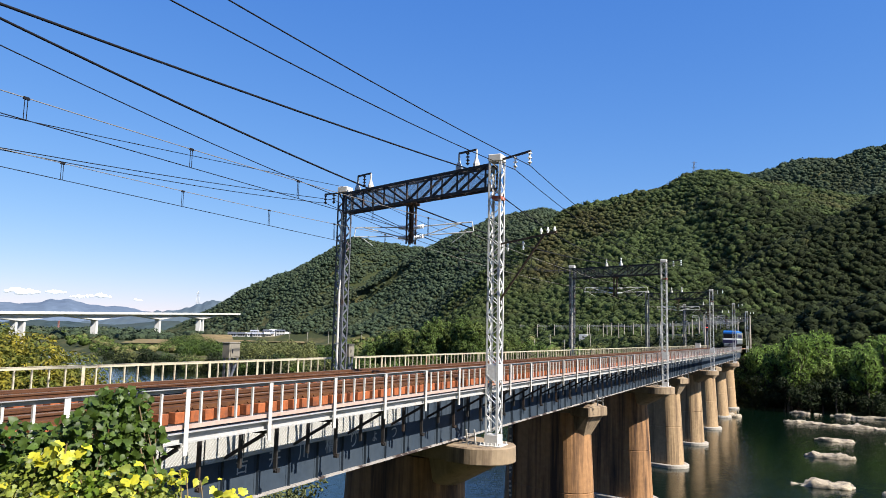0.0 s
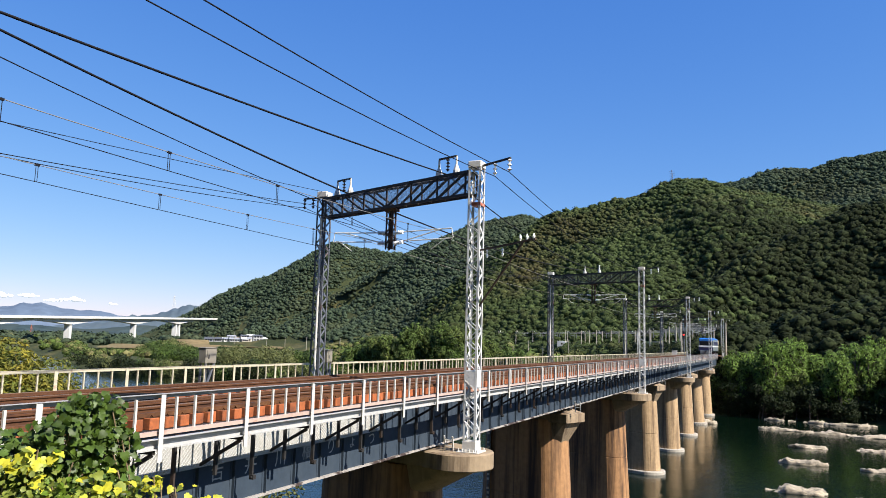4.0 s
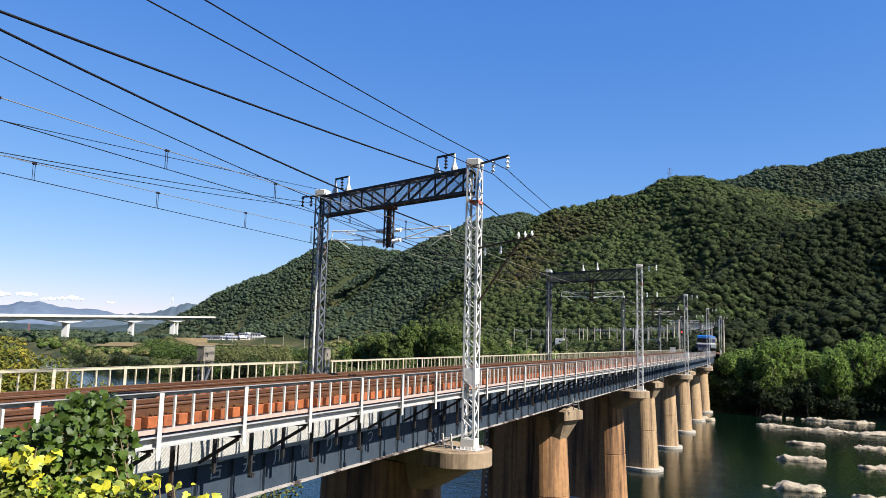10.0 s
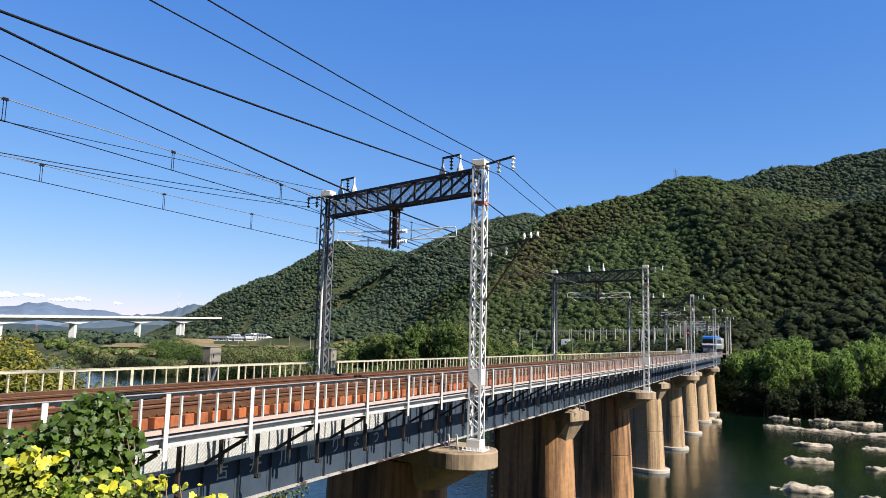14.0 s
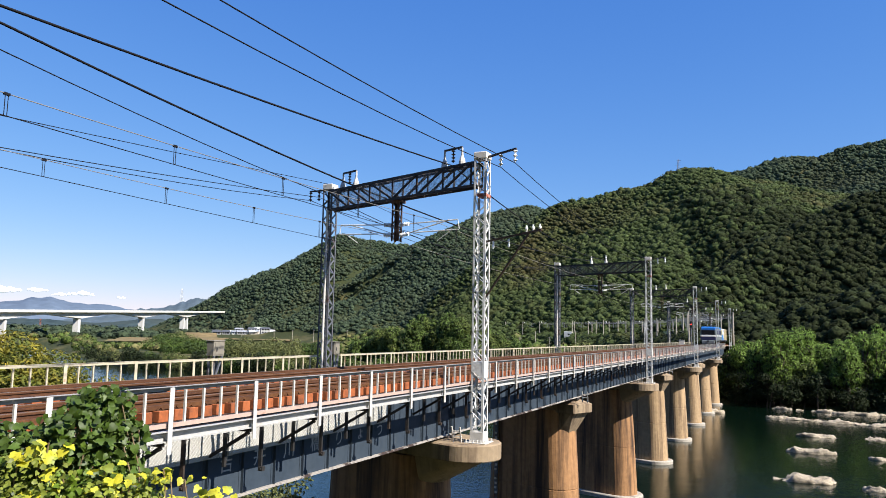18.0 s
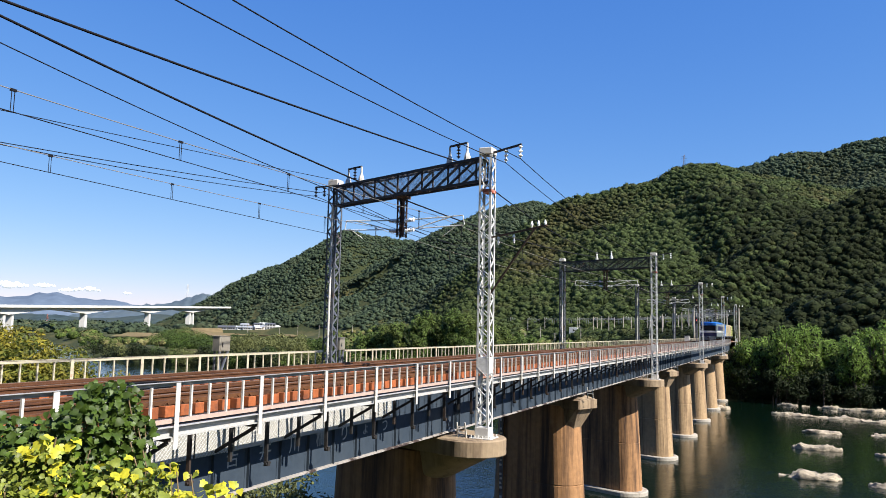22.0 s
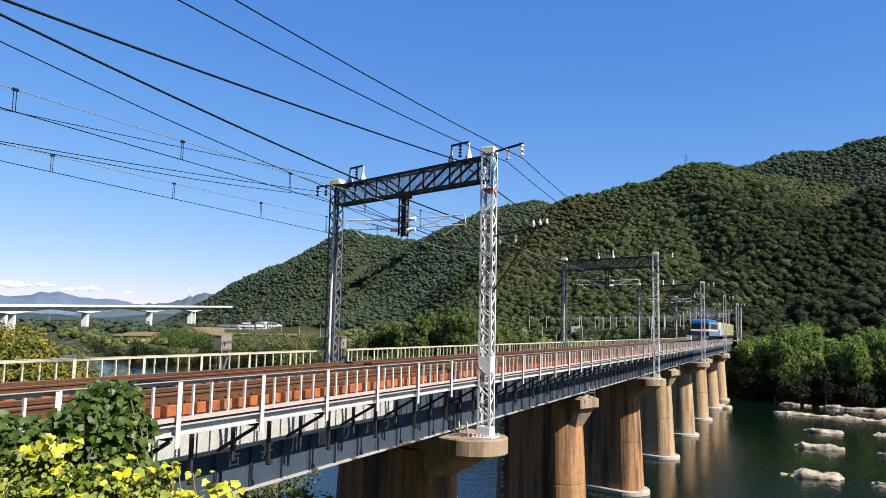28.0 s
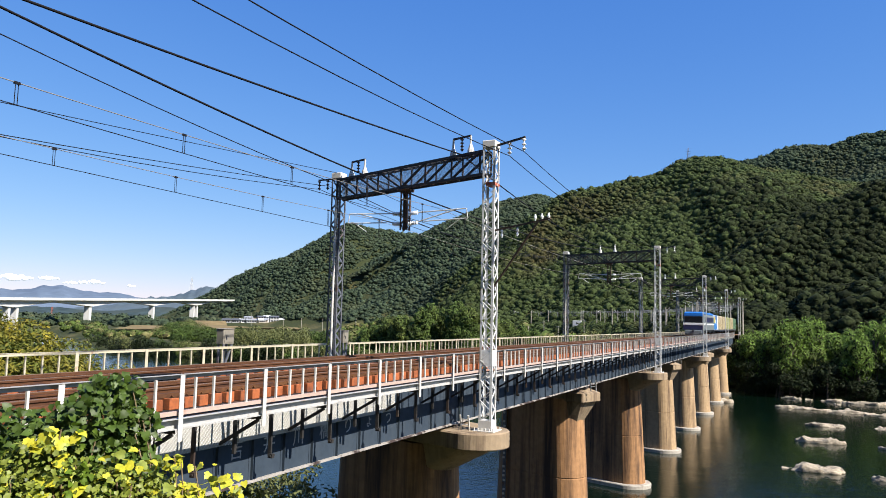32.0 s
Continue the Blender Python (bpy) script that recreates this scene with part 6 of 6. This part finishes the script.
for x, y, w, mat, label in ((-62, 352, 14, RED_WAGON, "dull red freight wagon on a siding"), (-86, 366, 8, RED_WAGON, "dull red freight wagon on a siding"), (-92, 350, 4, VIADUCT_WHITE, "small white shed under the hill")):
    r = thing("freight_wagon" if mat is RED_WAGON else "shed", (x, y, max(9.0, float(ground_z(x, y)))), label, "wagon" if mat is RED_WAGON else "shed")
    part("body", block(bmesh.new(), -w / 2, w / 2, -1.2, 1.2, 0.6, 4.2, 0.08), mat, r)
    part("underframe", block(bmesh.new(), -w / 2, w / 2, -1.1, 1.1, 0.0, 0.6), LOCO_DARK, r)

# ---- climbing vine at the foot of the camera's bank ----
VINE_GREEN = surface("vine_leaf_green", (0.085, 0.135, 0.014), 0.45, 0, 30, 0.3, bump=0.05, vary="object", vary_by=0.5, through_light=0.35, spec=0.25)
VINE_YELLOW = surface("vine_leaf_yellow", (0.54, 0.50, 0.04), 0.45, 0, 30, 0.2, (0.34, 0.42, 0.05), 18, (0.5, 0.7), bump=0.05, vary="object", vary_by=0.15, through_light=0.35, spec=0.4)
# inner leaves: a darker copy of the green, shade put into the colour
VINE_FAR = surface("vine_leaf_shaded", (0.058, 0.098, 0.0130), 0.5, 0, 20, 0.3, bump=0, vary="island", vary_by=0.4, through_light=0.3, spec=0.4)
VINE_OLIVE = surface("vine_leaf_olive", (0.19, 0.225, 0.034), 0.5, 0, 20, 0.3, bump=0, vary="island", vary_by=0.4, through_light=0.3, spec=0.4)
STEM = surface("dry_vine_stem", (0.168, 0.119, 0.063), 0.8, 0, 20, 0.2, bump=0.1)


def leaf_shape(seed):
    """A broad three-lobed leaf, folded along its rib, tip along +y."""
    g = np.random.default_rng(seed)
    half = [(0.0, -0.02), (0.30, -0.10), (0.52, 0.14), (0.46, 0.34), (0.60, 0.50), (0.38, 0.66), (0.26, 0.86), (0.0, 1.12)]
    v, f = [(0, -0.02, 0), (0, 0.35, -0.02), (0, 0.75, -0.04), (0, 1.12, -0.18)], []
    for s in (-1, 1):
        base = len(v)
        for x, y in half[1:-1]:
            k = g.uniform(0.88, 1.12)
            v.append((s * x * k, y + g.uniform(-0.03, 0.03), 0.20 * x - 0.12 * y * y + g.uniform(-0.03, 0.03)))
        a = [base + i for i in range(6)]
        tris = [(0, a[0], 1), (a[0], a[1], 1), (a[1], a[2], 1), (a[2], a[3], 2), (1, a[2], 2), (a[3], a[4], 2), (a[4], a[5], 2), (2, a[5], 3)]
        f += [t if s < 0 else t[::-1] for t in tris]
    return np.array(v), np.array(f)


LEAVES = [leaf_shape(i) for i in range(5)]


def leaf_pose(p, size, g, up=0.5):
    n = Vector((g.normal(0.35, 0.55), g.normal(-0.45, 0.55), abs(g.normal(up, 0.4)) + 0.1)).normalized()
    t = Vector((g.normal(), g.normal(), g.normal(-0.7, 0.6)))
    t = (t - n * t.dot(n)).normalized()
    r = t.cross(n)
    return Matrix(((r.x, t.x, n.x, p[0]), (r.y, t.y, n.y, p[1]), (r.z, t.z, n.z, p[2]), (0, 0, 0, 1))) @ Matrix.Scale(size, 4)


def vine(name, label, blobs, count, size, leaf_mat, rest_mat, named, seed, up=0.5):
    """A tangle of stems and leaves; the leaves nearest the eye are parts of their own."""
    g = np.random.default_rng(seed)
    base = np.mean([b[0] for b in blobs], axis=0)
    root = thing(name, (base[0], base[1], float(ground_z(base[0], base[1]))), label, "vine")
    o = np.array(root.location)
    weight = np.array([b[1][0] * b[1][2] for b in blobs])
    which = g.choice(len(blobs), count, p=weight / weight.sum())
    spots = []
    for k in which:
        c, r = blobs[k]
        u = g.normal(size=3)
        u /= np.linalg.norm(u)
        spots.append(np.array(c) + u * np.array(r) * g.uniform(0.55, 1.05))
    spots.sort(key=lambda p: float(np.hypot(p[0], p[1])))
    shared = []
    rest_v, rest_f, nb = [], [], 0
    for i, p in enumerate(spots):
        m = leaf_pose(p - o, size * g.uniform(0.6, 1.3), g, up)
        v, f = LEAVES[i % 5]
        if i < named:
            if len(shared) <= i % 5:
                ob = mesh_of("leaf", v, f, leaf_mat, True)
                shared.append(ob)
                ob.parent = root
                ob.matrix_basis = m
            else:
                share("leaf", shared[i % 5], root, m)
        else:
            mm = np.array(m)
            rest_v.append(v @ mm[:3, :3].T + mm[:3, 3])
            rest_f.append(f + nb)
            nb += len(v)
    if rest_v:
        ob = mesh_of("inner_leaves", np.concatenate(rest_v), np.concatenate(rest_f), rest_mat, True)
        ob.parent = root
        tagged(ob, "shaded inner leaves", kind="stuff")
    for i in range(max(6, count // 40)):
        p = spots[int(g.integers(0, len(spots)))] - o
        bm = bmesh.new()
        q = Vector(p)
        foot = Vector((p[0] * 0.4 + g.normal(0, 0.15), p[1] * 0.4 + g.normal(0, 0.15), -0.1 + 0.0 * p[2]))
        mid = foot.lerp(q, 0.55) + Vector((g.normal(0, 0.12), g.normal(0, 0.12), 0.1))
        pts = [foot, foot.lerp(mid, 0.5) + Vector((0, 0, 0.05)), mid, mid.lerp(q, 0.5) + Vector((0, 0, 0.06)), q]
        for a, b in zip(pts, pts[1:]):
            rod(bm, a, b, 0.004, 5)
        part("stem", bm, STEM, root)
    return root


vine("climbing_vine", "dense dark green vine with broad lobed leaves on the bank",
     [((-3.34, 2.84, 13.27), (0.19, 0.30, 0.20)), ((-3.30, 2.90, 13.42), (0.13, 0.2, 0.11)), ((-3.24, 2.95, 13.22), (0.10, 0.2, 0.16)), ((-3.5, 2.66, 13.16), (0.18, 0.25, 0.14)),
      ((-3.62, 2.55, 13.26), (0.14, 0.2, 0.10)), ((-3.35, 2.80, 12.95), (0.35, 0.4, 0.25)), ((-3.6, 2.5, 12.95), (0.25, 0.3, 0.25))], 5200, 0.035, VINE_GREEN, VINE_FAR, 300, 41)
vine("undergrowth_vine", "tangle of olive and green vine leaves on dry stems",
     [((-3.30, 2.50, 13.12), (0.22, 0.2, 0.12)), ((-3.40, 2.40, 12.98), (0.26, 0.2, 0.14)), ((-3.10, 2.70, 13.00), (0.20, 0.16, 0.10)), ((-2.95, 2.86, 12.95), (0.15, 0.12, 0.09)),
      ((-2.92, 2.90, 13.02), (0.06, 0.08, 0.09)), ((-2.80, 2.98, 12.90), (0.12, 0.1, 0.06))], 1500, 0.023, VINE_OLIVE, VINE_OLIVE, 120, 43, 0.6)


def sprig(x, y, z, count, size, seed):
    """A thin stem with a few broad yellow leaves at its head."""
    g = np.random.default_rng(seed)
    root = thing("vine_sprig", (x, y, z - 0.35), "thin vine sprig with bright yellow autumn leaves", "vine", "yellow vine sprigs")
    bm = bmesh.new()
    pts = [Vector((g.normal(0, 0.06), g.normal(0, 0.06) - 0.05, -0.25)), Vector((g.normal(0, 0.03), g.normal(0, 0.03), 0.0)), Vector((g.normal(0, 0.02), 0, 0.2)), Vector((0, 0, 0.36))]
    for p, q in zip(pts, pts[1:]):
        rod(bm, p, q, 0.0035, 5)
    part("stem", bm, STEM, root)
    for i in range(count):
        v, f = LEAVES[int(g.integers(0, 5))]
        p = np.array((g.normal(0, 0.035), g.normal(0, 0.035), 0.35 + g.normal(0, 0.025)))
        ob = mesh_of("leaf", v, f, VINE_YELLOW if g.random() < 0.88 else VINE_OLIVE, True)
        ob.parent = root
        ob.matrix_basis = leaf_pose(p, size * g.uniform(0.65, 1.25), g, 0.9)


SPRIGS = [(-3.24, 2.54, 13.27, 4), (-3.33, 2.46, 13.22, 5), (-3.27, 2.52, 13.21, 6), (-3.06, 2.72, 13.12, 6), (-3.22, 2.54, 13.11, 6), (-3.36, 2.36, 13.06, 5), (-2.97, 2.81, 13.10, 7),
          (-2.87, 2.92, 13.12, 6), (-2.80, 2.95, 12.97, 7), (-3.28, 2.42, 12.98, 7), (-3.02, 2.74, 13.02, 5), (-3.12, 2.62, 13.02, 5), (-3.25, 2.46, 13.02, 4), (-2.68, 3.04, 12.98, 6),
          (-2.62, 3.10, 12.96, 7), (-2.75, 2.97, 12.92, 7), (-3.15, 2.56, 12.97, 5), (-2.92, 2.84, 12.98, 5)]
for i, (x, y, z, n) in enumerate(SPRIGS):
    sprig(x, y, z, n + 2, 0.048, 60 + i)
gs = np.random.default_rng(77)
for i in range(13):
    u = gs.random()
    sprig(-3.38 + 0.68 * u + gs.normal(0, 0.03), 2.36 + 0.66 * u + gs.normal(0, 0.03), 13.04 - 0.06 * u + gs.uniform(-0.08, 0.10), int(gs.integers(3, 7)), 0.032, 120 + i)

# trailing shrub beside the first pier, under the girders
tree(-18.8, 25.5, 5.4, 3.4, LEAF_PALE, "olive green shrub at the foot of the first span", "bank_shrub", 951, 120, 0.16, 0.2, 9, 0.1, z=1.2)
tree(-22.5, 24.0, 6.4, 4.0, LEAF_YELLOW, "yellowing shrub at the foot of the first span", "bank_shrub", 952, 120, 0.16, 0.2, 9, 0.1, z=1.2)

# ---- what moves ----
LOCO_Y = [(0.0, 169.2), (6.0, 168.9), (12.0, 168.3), (14.0, 166.0), (16.5, 160.5), (18.0, 156.2), (20.0, 150.6), (22.0, 145.0), (24.0, 139.2), (26.0, 133.0),
          (28.0, 127.0), (30.0, 120.6), (32.0, 115.2)]


def on_line(s):
    x, y, a = along(s, TRACKS[0])
    return pose(x, y, RAIL_Z, 0, 0, math.degrees(a))


def motions():
    walk(loco, [(t, on_line(s)) for t, s in LOCO_Y])
    for i, w in enumerate(wagons):
        walk(w, [(t, on_line(s + 18.6 + 20.2 * i)) for t, s in LOCO_Y])


motions()
